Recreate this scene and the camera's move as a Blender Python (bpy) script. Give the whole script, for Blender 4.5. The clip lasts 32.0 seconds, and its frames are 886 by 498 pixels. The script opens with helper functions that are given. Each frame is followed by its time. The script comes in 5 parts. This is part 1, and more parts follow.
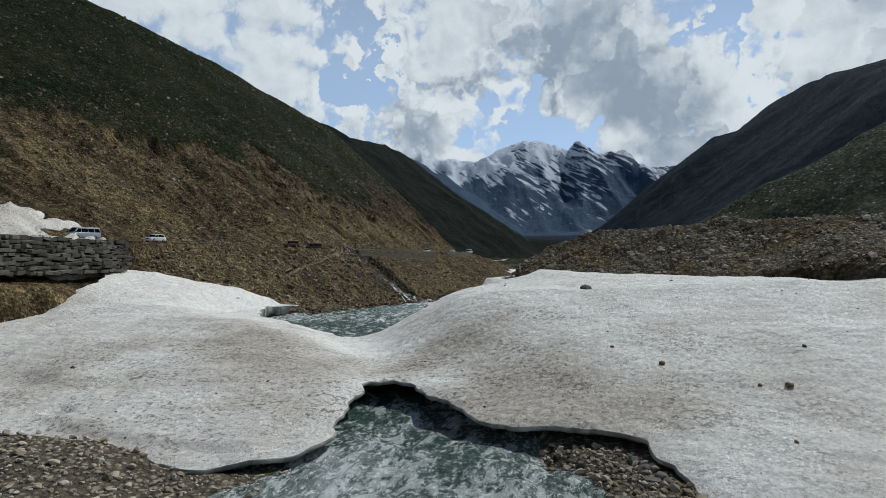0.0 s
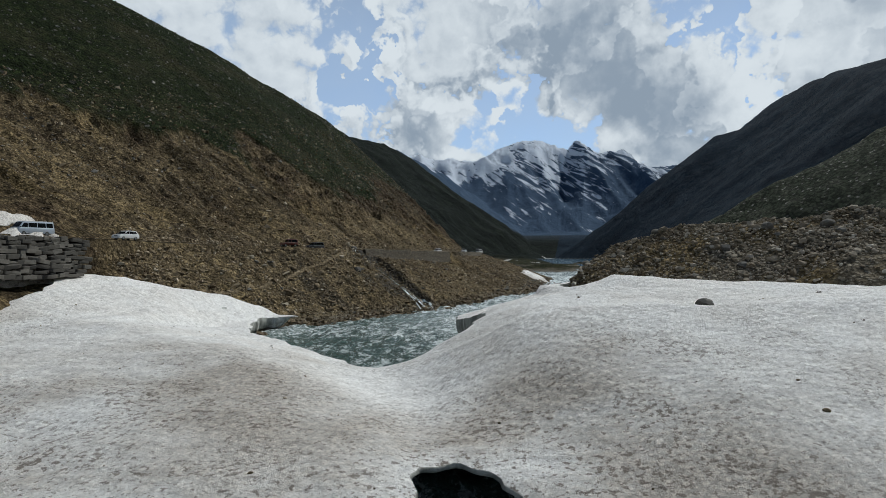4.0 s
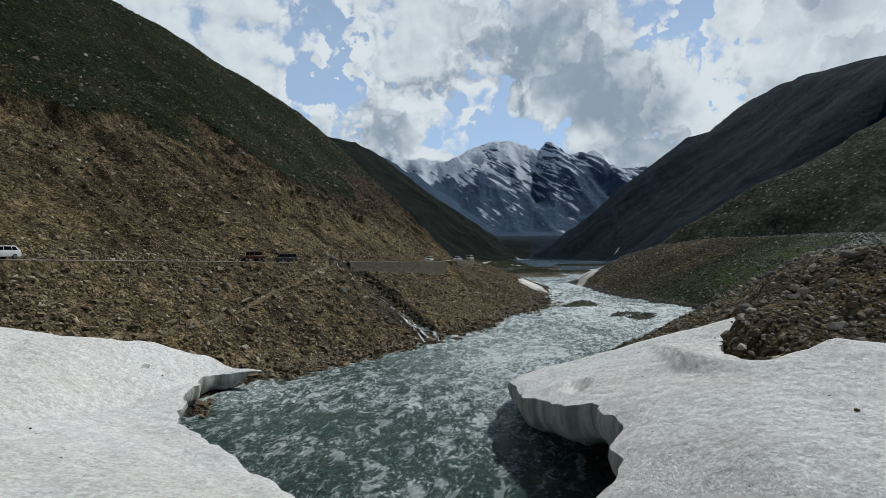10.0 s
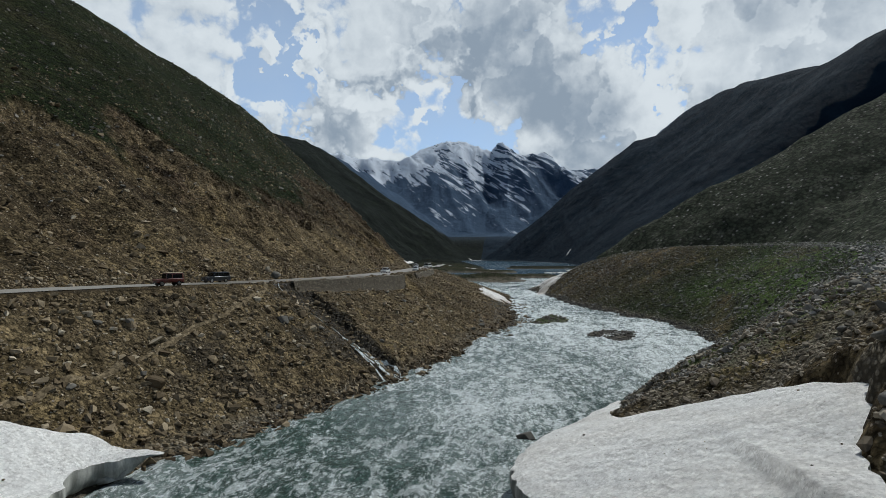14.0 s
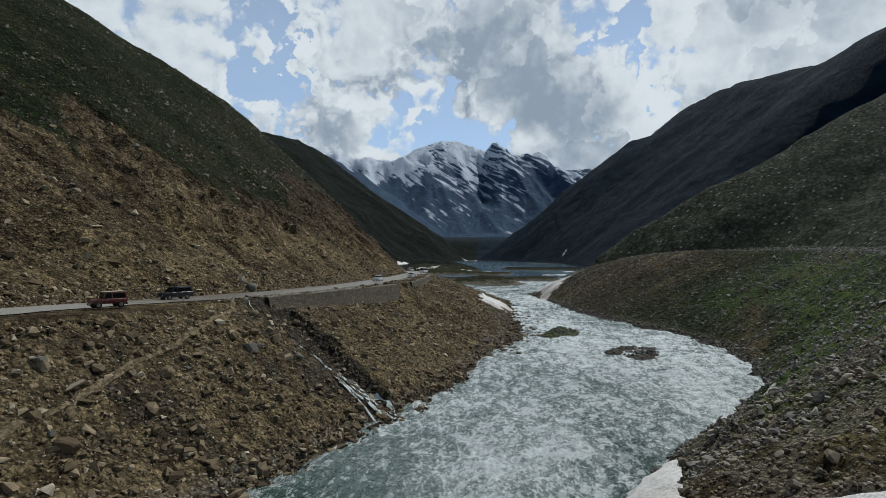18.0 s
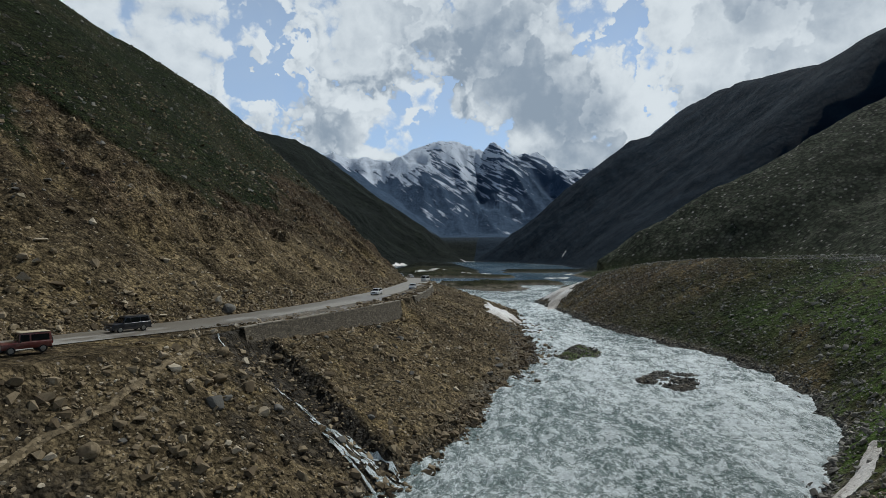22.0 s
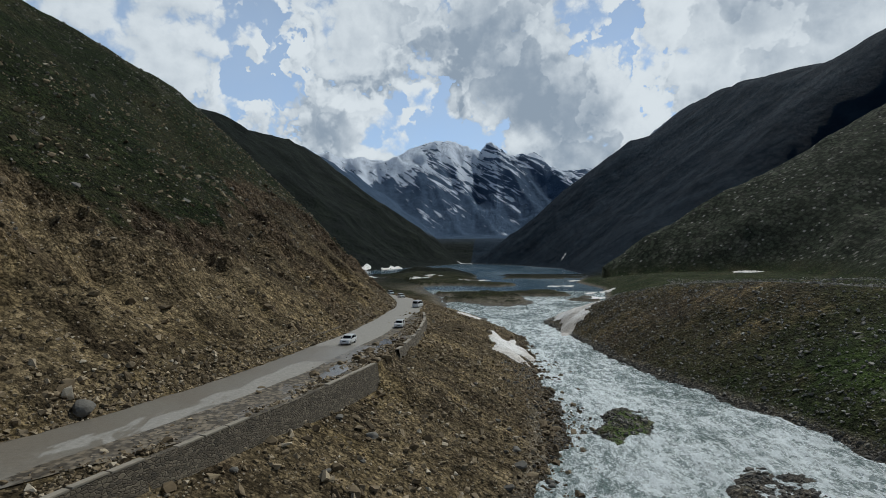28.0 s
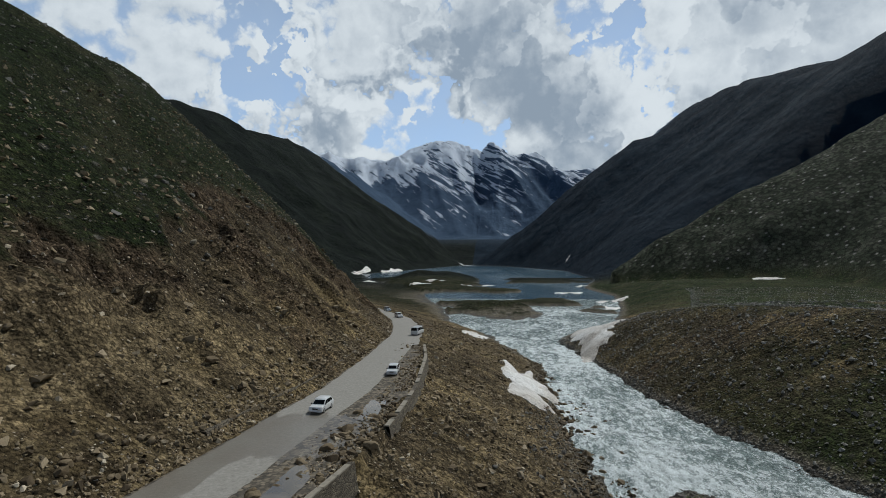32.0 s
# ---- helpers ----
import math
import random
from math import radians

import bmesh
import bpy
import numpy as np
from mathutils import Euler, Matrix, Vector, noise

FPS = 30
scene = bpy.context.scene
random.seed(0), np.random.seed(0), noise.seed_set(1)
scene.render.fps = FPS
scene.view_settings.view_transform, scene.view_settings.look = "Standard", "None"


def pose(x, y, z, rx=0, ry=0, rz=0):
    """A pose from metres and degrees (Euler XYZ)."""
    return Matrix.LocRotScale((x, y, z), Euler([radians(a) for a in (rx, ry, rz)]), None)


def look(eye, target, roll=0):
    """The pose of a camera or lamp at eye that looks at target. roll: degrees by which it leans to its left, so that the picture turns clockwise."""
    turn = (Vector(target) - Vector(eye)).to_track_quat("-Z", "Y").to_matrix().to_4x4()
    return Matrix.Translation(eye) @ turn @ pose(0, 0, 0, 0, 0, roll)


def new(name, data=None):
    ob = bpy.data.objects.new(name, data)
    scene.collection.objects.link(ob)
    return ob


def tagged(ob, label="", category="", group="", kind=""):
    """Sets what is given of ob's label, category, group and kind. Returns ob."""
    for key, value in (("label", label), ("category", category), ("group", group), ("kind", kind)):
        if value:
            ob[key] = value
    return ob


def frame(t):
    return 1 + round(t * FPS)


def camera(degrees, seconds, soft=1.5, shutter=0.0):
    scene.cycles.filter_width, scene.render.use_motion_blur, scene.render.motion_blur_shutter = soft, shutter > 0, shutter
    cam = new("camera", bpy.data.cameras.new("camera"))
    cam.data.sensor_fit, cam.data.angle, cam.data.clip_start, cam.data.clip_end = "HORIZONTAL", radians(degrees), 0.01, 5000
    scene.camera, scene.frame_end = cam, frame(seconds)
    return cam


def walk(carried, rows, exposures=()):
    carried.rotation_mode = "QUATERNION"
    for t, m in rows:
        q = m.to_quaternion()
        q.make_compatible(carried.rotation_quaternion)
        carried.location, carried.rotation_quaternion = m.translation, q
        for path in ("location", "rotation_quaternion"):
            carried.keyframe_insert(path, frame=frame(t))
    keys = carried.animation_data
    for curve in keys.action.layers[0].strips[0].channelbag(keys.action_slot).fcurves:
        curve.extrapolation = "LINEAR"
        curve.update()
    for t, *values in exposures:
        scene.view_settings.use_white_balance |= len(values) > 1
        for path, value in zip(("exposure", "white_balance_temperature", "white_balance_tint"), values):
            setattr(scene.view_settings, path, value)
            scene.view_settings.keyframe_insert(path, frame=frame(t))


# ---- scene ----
cam = camera(73.7, 32.0, 0.6)
# seconds, x, y, z, heading to the left of the far peak
PATH = [
    (0, 0.00, -0.00, -0.00, 14.29),
    (1, -2.50, 4.60, 0.00, 14.28),
    (2, -5.01, 9.19, 0.03, 14.20),
    (3, -7.54, 13.79, 0.07, 14.13),
    (3.5, -8.81, 16.09, 0.09, 14.13),
    (5.5, -14.13, 25.54, 0.14, 13.97),
    (6, -15.44, 28.00, 0.35, 13.97),
    (7, -18.00, 32.91, 0.88, 13.90),
    (8, -20.42, 37.78, 1.58, 13.81),
    (8.5, -21.56, 40.20, 1.96, 13.77),
    (9, -22.66, 42.58, 2.34, 13.38),
    (9.5, -23.72, 44.91, 2.72, 12.56),
    (10, -24.73, 47.19, 3.10, 11.25),
    (10.5, -25.68, 49.41, 3.48, 9.83),
    (11, -26.54, 51.57, 3.87, 8.63),
    (11.5, -27.29, 53.69, 4.27, 7.94),
    (12, -27.94, 55.76, 4.70, 7.43),
    (12.5, -28.51, 57.81, 5.12, 7.04),
    (13, -28.99, 59.83, 5.55, 6.85),
    (14, -29.82, 63.85, 6.34, 6.59),
    (14.5, -30.21, 65.86, 6.71, 6.43),
    (16.5, -31.69, 73.84, 7.31, 6.10),
    (17, -32.05, 75.70, 7.53, 6.03),
    (18, -32.78, 79.37, 8.01, 6.01),
    (19, -33.59, 83.02, 8.59, 5.93),
    (20, -34.49, 86.75, 9.21, 5.86),
    (21, -35.46, 90.70, 9.86, 5.84),
    (22, -36.47, 95.02, 10.59, 5.77),
    (23, -37.38, 99.85, 11.41, 5.68),
    (23.5, -37.73, 102.49, 11.86, 5.60),
    (24, -38.00, 105.28, 12.33, 5.52),
    (25, -38.39, 111.21, 13.32, 5.42),
    (25.5, -38.55, 114.30, 13.83, 5.35),
    (27.5, -39.48, 128.53, 16.23, 5.43),
    (28, -40.00, 132.05, 16.79, 5.43),
    (29, -41.06, 139.05, 17.91, 5.51),
    (30, -42.03, 146.02, 19.01, 5.52),
    (31, -42.82, 153.00, 20.15, 5.52),
    (32, -43.50, 160.00, 21.33, 5.52),
]
walk(cam, [(t, pose(x, y, z, 90.55, 0, yaw)) for t, x, y, z, yaw in PATH], [(0, 0.0, 6150, 5), (32, 0.0, 6150, 5)])

# ---- sky, sun and exposure ----
SUN_AZ, SUN_EL = 36.0, 51.0      # degrees to the right of the far peak, above the horizon


def sky_world():
    world = bpy.data.worlds.new("sky")
    scene.world = world
    world.use_nodes = True
    nt = world.node_tree
    nt.nodes.clear()
    N, L = nt.nodes.new, nt.links.new
    out, bg = N("ShaderNodeOutputWorld"), N("ShaderNodeBackground")
    L(bg.outputs[0], out.inputs[0])
    sky = N("ShaderNodeTexSky")
    sky.sky_type, sky.sun_disc = "NISHITA", False
    sky.sun_elevation, sky.sun_rotation = radians(SUN_EL), radians(SUN_AZ)
    sky.altitude, sky.dust_density, sky.ozone_density = 3300, 0.6, 1.5
    co, sep = N("ShaderNodeTexCoord"), N("ShaderNodeSeparateXYZ")
    L(co.outputs["Generated"], sep.inputs[0])

    def m(op, a, b=None, c=None, clamp=False):
        n = N("ShaderNodeMath")
        n.operation, n.use_clamp = op, clamp
        for i, v in enumerate((a, b, c)):
            if v is None:
                continue
            if isinstance(v, (int, float)):
                n.inputs[i].default_value = v
            else:
                L(v, n.inputs[i])
        return n.outputs[0]

    def shifted(v):
        mp = N("ShaderNodeVectorMath")
        mp.operation = "ADD"
        L(co.outputs["Generated"], mp.inputs[0])
        mp.inputs[1].default_value = v
        return mp.outputs[0]

    def noise_at(vec, scale, detail, rough, out=0):
        n = N("ShaderNodeTexNoise")
        n.inputs["Scale"].default_value, n.inputs["Detail"].default_value = scale, detail
        n.inputs["Roughness"].default_value = rough
        L(vec, n.inputs[0])
        return n.outputs[out]

    def smooth(v, a, b, lo=0.0, hi=1.0):
        r = N("ShaderNodeMapRange")
        r.interpolation_type = "SMOOTHSTEP"
        L(v, r.inputs[0])
        for i, x in enumerate((a, b, lo, hi)):
            r.inputs[i + 1].default_value = x
        return r.outputs[0]

    def toward(vec, u, v, wide):
        """How near a direction is to (right, up) per unit ahead: 1 on it, 0 beyond the angle."""
        n = N("ShaderNodeVectorMath")
        n.operation = "DOT_PRODUCT"
        L(vec, n.inputs[0])
        n.inputs[1].default_value = Vector((u, 1.0, v)).normalized()
        return smooth(n.outputs["Value"], math.cos(radians(wide)), 1.0)

    def total(terms):
        out = terms[0]
        for t in terms[1:]:
            out = m("ADD", out, t)
        return out

    # heaps of cloud and the gaps between them: (right, up, degrees, weight)
    HEAPS = [(-0.43, 0.345, 6, 0.8), (-0.295, 0.335, 6, 0.7), (-0.34, 0.215, 6, 0.9), (-0.25, 0.255, 5, 0.9), (-0.275, 0.41, 4, 0.6), (-0.14, 0.41, 5, 0.7), (-0.13, 0.31, 5, 0.8), (-0.03, 0.34, 6, 0.8),
             (0.06, 0.24, 9, 1.0), (0.19, 0.24, 6, 0.9), (0.10, 0.38, 9, 0.7), (0.38, 0.26, 10, 0.8), (0.54, 0.30, 10, 0.6)]
    GAPS = [(-0.37, 0.37, 3.5, 0.9), (-0.40, 0.27, 4, 1.0), (-0.33, 0.285, 3, 0.8), (-0.21, 0.385, 3.5, 0.9), (-0.09, 0.378, 3, 0.9), (-0.16, 0.245, 3.2, 0.9), (-0.19, 0.20, 4.5, 1.2), (-0.08, 0.225, 3, 0.8),
            (0.195, 0.312, 3, 1.0), (-0.01, 0.197, 3, 0.9), (0.30, 0.29, 3, 0.9), (-0.45, 0.42, 5, 0.9), (0.16, 0.43, 5, 0.6)]

    def swirled(vec):
        """A direction pushed about by noise, so that heaps get ragged outlines."""
        n = N("ShaderNodeVectorMath")
        n.operation = "MULTIPLY_ADD"
        L(noise_at(vec, 8.0, 5, 0.55, 1), n.inputs[0])
        n.inputs[1].default_value, n.inputs[2].default_value = (0.13, 0.0, 0.13), (-0.065, 0.0, -0.065)
        a = N("ShaderNodeVectorMath")
        L(n.outputs[0], a.inputs[0]), L(vec, a.inputs[1])
        return a.outputs[0]

    def density(offset, octaves):
        at = shifted(offset)
        base = noise_at(at, 2.6, 3, 0.5)
        heap = []
        for k in range(octaves):
            n = noise_at(at, 7.0 * 2.1 ** k, 0.6, 0.5)
            heap.append(m("MULTIPLY", m("ABSOLUTE", m("SUBTRACT", n, 0.5)), 4.4 * 0.52 ** k))
        d = m("ADD", m("MULTIPLY", m("SUBTRACT", base, 0.5), 1.4), m("SUBTRACT", total(heap), 0.75))
        at = swirled(at)
        lay = [m("MULTIPLY", toward(at, u, v, w), 0.62 * k) for u, v, w, k in HEAPS]
        lay += [m("MULTIPLY", toward(at, u, v, w), -0.75 * k) for u, v, w, k in GAPS]
        return m("ADD", d, total(lay))

    over = m("MULTIPLY", m("MAXIMUM", m("SUBTRACT", sep.outputs[2], 0.45), 0.0), 4.0)
    here = density((0, 0, 0), 6)
    sunward = density((0.010, 0, 0.017), 6)
    cover = m("ADD", here, m("SUBTRACT", m("SUBTRACT", 0.45, over), smooth(sep.outputs[1], 0.2, -0.5, 0.0, 0.8)))
    alpha = smooth(cover, -0.12, 0.34)
    # heaps are white where they face the sun and grey-blue below and where they are thick
    lit = m("MULTIPLY", m("SUBTRACT", here, sunward), 0.42)
    thick = smooth(cover, 0.45, 1.9)
    fine = noise_at(co.outputs["Generated"], 22.0, 6, 0.6)
    aim = swirled(co.outputs["Generated"])
    GREYS = [(-0.128, 0.312, 3.5, 0.42), (-0.10, 0.28, 3.5, 0.25), (0.05, 0.25, 7, 0.36), (0.11, 0.20, 7, 0.34), (0.03, 0.32, 4, 0.22), (-0.26, 0.235, 4, 0.20), (-0.34, 0.20, 5, 0.16), (0.36, 0.36, 7, 0.25)]
    bank = total([m("MULTIPLY", toward(aim, u, v, w), k) for u, v, w, k in GREYS])
    tone = m("ADD", m("ADD", m("SUBTRACT", 0.70, m("MULTIPLY", thick, 0.38)), lit), m("SUBTRACT", m("MULTIPLY", m("SUBTRACT", fine, 0.5), 0.22), bank))
    grey = N("ShaderNodeMix")
    grey.data_type = "RGBA"
    L(smooth(tone, -0.28, 1.10), grey.inputs[0])
    grey.inputs[6].default_value, grey.inputs[7].default_value = (0.40, 0.47, 0.57, 1), (1.02, 1.05, 1.09, 1)
    blue = N("ShaderNodeMix")
    blue.data_type = "RGBA"
    blue.blend_type = "MULTIPLY"
    blue.inputs[0].default_value = 1.0
    L(sky.outputs[0], blue.inputs[6])
    L(smooth(sep.outputs[2], 0.30, 0.60, 0.21, 0.045), blue.inputs[7])
    # thin high veil
    veil = N("ShaderNodeMix")
    veil.data_type = "RGBA"
    L(m("MULTIPLY", smooth(sep.outputs[2], 0.62, 0.42), m("ADD", 0.30, m("MULTIPLY", noise_at(co.outputs["Generated"], 7.0, 5, 0.55), 0.45))), veil.inputs[0])
    L(blue.outputs[2], veil.inputs[6])
    veil.inputs[7].default_value = (0.66, 0.76, 0.88, 1)
    mix = N("ShaderNodeMix")
    mix.data_type = "RGBA"
    L(alpha, mix.inputs[0])
    L(veil.outputs[2], mix.inputs[6]), L(grey.outputs[2], mix.inputs[7])
    L(mix.outputs[2], bg.inputs[0])
    bg.inputs[1].default_value = 0.70


sky_world()
sun_data = bpy.data.lights.new("sun", "SUN")
sun_data.energy, sun_data.angle, sun_data.color = 3.0, radians(1.0), (1.0, 0.97, 0.92)
sun = new("sun", sun_data)
az, el = radians(SUN_AZ), radians(SUN_EL)
sun.matrix_world = look((0, 0, 0), (-math.sin(az) * math.cos(el), -math.cos(az) * math.cos(el), -math.sin(el)))
scene.view_settings.exposure = 0.0


# ---- numbers and noise ----
def hashed(ix, iy, seed):
    h = (ix.astype(np.int64) * 374761393 + iy.astype(np.int64) * 668265263 + seed * 1442695041) & 0xFFFFFFFF
    h = ((h ^ (h >> 13)) * 1274126177) & 0xFFFFFFFF
    return ((h ^ (h >> 16)) & 0xFFFFFF) / 0xFFFFFF


def vnoise(x, y, seed=0):
    ix, iy = np.floor(x), np.floor(y)
    fx, fy = x - ix, y - iy
    fx, fy = fx * fx * fx * (fx * (fx * 6 - 15) + 10), fy * fy * fy * (fy * (fy * 6 - 15) + 10)
    a, b = hashed(ix, iy, seed), hashed(ix + 1, iy, seed)
    c, d = hashed(ix, iy + 1, seed), hashed(ix + 1, iy + 1, seed)
    return (a + (b - a) * fx) * (1 - fy) + (c + (d - c) * fx) * fy - 0.5


def fbm(x, y, octaves=4, seed=0, gain=0.5):
    s, amp = 0.0, 1.0
    for k in range(octaves):
        s = s + amp * vnoise(x * 2**k + 17.3 * k, y * 2**k - 9.1 * k, seed + k)
        amp *= gain
    return s


def ridged(x, y, octaves=4, seed=0):
    s, amp = 0.0, 1.0
    for k in range(octaves):
        s = s + amp * (0.5 - np.abs(2 * vnoise(x * 2**k + 5.7 * k, y * 2**k + 3.1 * k, seed + k)))
        amp *= 0.5
    return s


def step01(a, b, v):
    t = np.clip((v - a) / (b - a), 0, 1)
    return t * t * (3 - 2 * t)


def along(pairs, blur=9):
    """A smooth curve through (y, value) pairs, as a function of y."""
    ys = np.arange(-300.0, 5200.0)
    p = np.array(pairs, float)
    v = np.interp(ys, p[:, 0], p[:, 1])
    k = np.hanning(blur * 2 + 3)[1:-1]
    k /= k.sum()
    v = np.convolve(np.pad(v, blur, "edge"), k, "valid")
    return lambda y: np.interp(y, ys, v)


# ---- the plan: water, banks, road and hills, as curves along the valley ----
WATER = -13.0
x_left = along([(-300, -40), (0, -19), (28, -17), (40, -19), (60, -38), (80, -52), (95, -60), (108, -62.5), (119, -58.5), (127, -56), (139, -53),
                (154, -48), (171, -42), (200, -36.5), (231, -31.5), (264, -30), (343, -31), (387, -42), (420, -51), (461, -68), (540, -80), (700, -120),
                (900, -200), (1168, -283), (1350, -256), (2055, -160), (2600, -160), (5000, -160)], 5)
x_right = along([(-300, 25), (0, 10), (30, 2), (42, -5), (60, -10), (88, -18), (95, -21), (112, -25), (126, -25), (135, -19), (141, -17), (153, -8), (159, -4),
                 (177, 8), (192, 12.5), (215, 15.3), (230, 14), (240, 11.5), (251, 8), (263, 3.5), (276, 0), (300, -6.5), (320, -9.5), (352, -15),
                 (392, -21), (410, -18), (450, 10), (550, 34), (660, 50), (780, 42), (990, 85), (1419, 92), (1800, 0), (2055, -134), (2600, -140), (5000, -140)], 5)
road_out = along([(-300, -72), (60, -80), (90, -84), (114, -84), (128, -79), (140, -73), (150, -70.5), (167, -68), (180, -64.8), (197, -61), (216, -57.8),
                  (230, -56.5), (250, -56.2), (277, -58), (300, -61.5), (330, -66), (353, -72), (395, -86), (434, -102), (500, -130), (700, -190), (936, -259),
                  (1168, -284), (1350, -257), (2055, -161), (5000, -161)])
road_in = along([(-300, -88), (60, -95), (90, -94), (125, -93), (145, -90), (160, -86.5), (168, -84.3), (184, -79.5), (197, -77), (212, -74.8), (235, -73),
                 (247, -71.3), (276, -71), (311, -72), (330, -75), (353, -80), (397, -100), (447, -122), (500, -145), (700, -200), (936, -262), (1168, -286),
                 (1350, -259), (2055, -163), (5000, -163)])
road_z = along([(-300, 4), (60, 3), (90, 2.6), (140, 1.8), (167, 1.2), (215, 0.7), (300, 0.7), (350, 0.2), (400, -1), (450, -2.5), (600, -9), (800, -11.5), (5000, -12)])
bank_bow = along([(-300, 1.3), (110, 1.35), (130, 1.2), (146, 0.85), (165, 0.9), (200, 1.05), (260, 1.0), (5000, 1.0)])
wall_drop = along([(-300, 1), (40, 5), (60, 5.5), (92, 5.5), (100, 2), (112, 0.4), (160, 0.4), (170, 1.6), (190, 2.2), (216, 3.2), (219, 1.0), (232, 1.0), (290, 1.2), (300, 0.4), (400, 0), (5000, 0)], 2)
hill_rise = along([(-300, 0.62), (60, 0.60), (120, 0.60), (150, 0.71), (180, 0.745), (200, 0.775), (235, 0.845), (290, 0.85), (350, 1.0), (450, 0.875), (800, 0.728), (5000, 0.70)], 20)
hill_top = along([(-300, 140), (150, 116), (240, 99), (265, 95), (300, 90), (345, 72), (400, 109), (520, 90), (640, 136), (800, 290), (1200, 317), (5000, 495)], 25)
bare_top = along([(-300, 0), (70, 8), (95, 24), (112, 34), (125, 40), (143, 42), (150, 37), (166, 33), (178, 39), (184, 29), (191, 32), (204, 45), (208, 40), (212, 28), (222, 22), (232, 27), (236, 17), (243, 23), (255, 20),
                  (261, 29), (285, 32), (306, 37), (320, 35), (340, 30), (352, 17), (370, 9), (430, 4), (480, 0), (5000, 0)], 3)
rim_right = along([(-300, 40), (0, 34), (40, 26), (60, 18), (80, 10), (95, 5), (111, 3.5), (125, 6), (140, 10), (159, 24), (190, 40), (227, 51), (259, 55), (275, 46), (290, 37),
                   (320, 25), (336, 18), (360, 8), (395, 2), (415, 14), (450, 45), (550, 75), (660, 90), (780, 70), (900, 95), (1419, 97), (1800, 5), (2055, -130), (5000, -130)])
rim_z = along([(-300, 5), (60, 4), (95, 4.5), (111, 2.0), (130, 2.5), (159, 5), (200, 7.5), (259, 9.3), (300, 9.5), (336, 7), (365, 2), (395, -5), (420, -6), (500, -4), (650, 1), (780, -8), (900, -10), (5000, -12)])
foot_mid = along([(-300, 150), (200, 170), (400, 180), (600, 200), (655, 186), (710, 110), (780, 52), (850, 70), (950, 120), (1200, 420), (5000, 700)], 20)


def stream_y(x):
    """The falling stream's line down the bank."""
    return np.interp(x, [-69, -65, -60, -53, -47.5], [160.2, 158.5, 157.6, 157.3, 155.0])


def cut_y(x):
    """The upper edge of the bank that the stream has cut."""
    return np.interp(x, [-68, -64, -57, -53.8, -50.5, -47], [169.5, 168, 163.5, 161.8, 160, 157])


def soft_min(a, b, k):
    return -k * np.logaddexp(-a / k, -b / k)


# the far snowy range: skyline (x, height) 4300 m away
RANGE = np.array([(-2600, 1121), (-1700, 871), (-1189, 781), (-969, 762), (-835, 747), (-807, 736), (-687, 817), (-585, 851), (-466, 886), (-355, 851), (-258, 813), (-162, 716),
                  (-50, 786), (61, 768), (169, 697), (257, 666), (407, 658), (1200, 700), (2600, 900)], float)


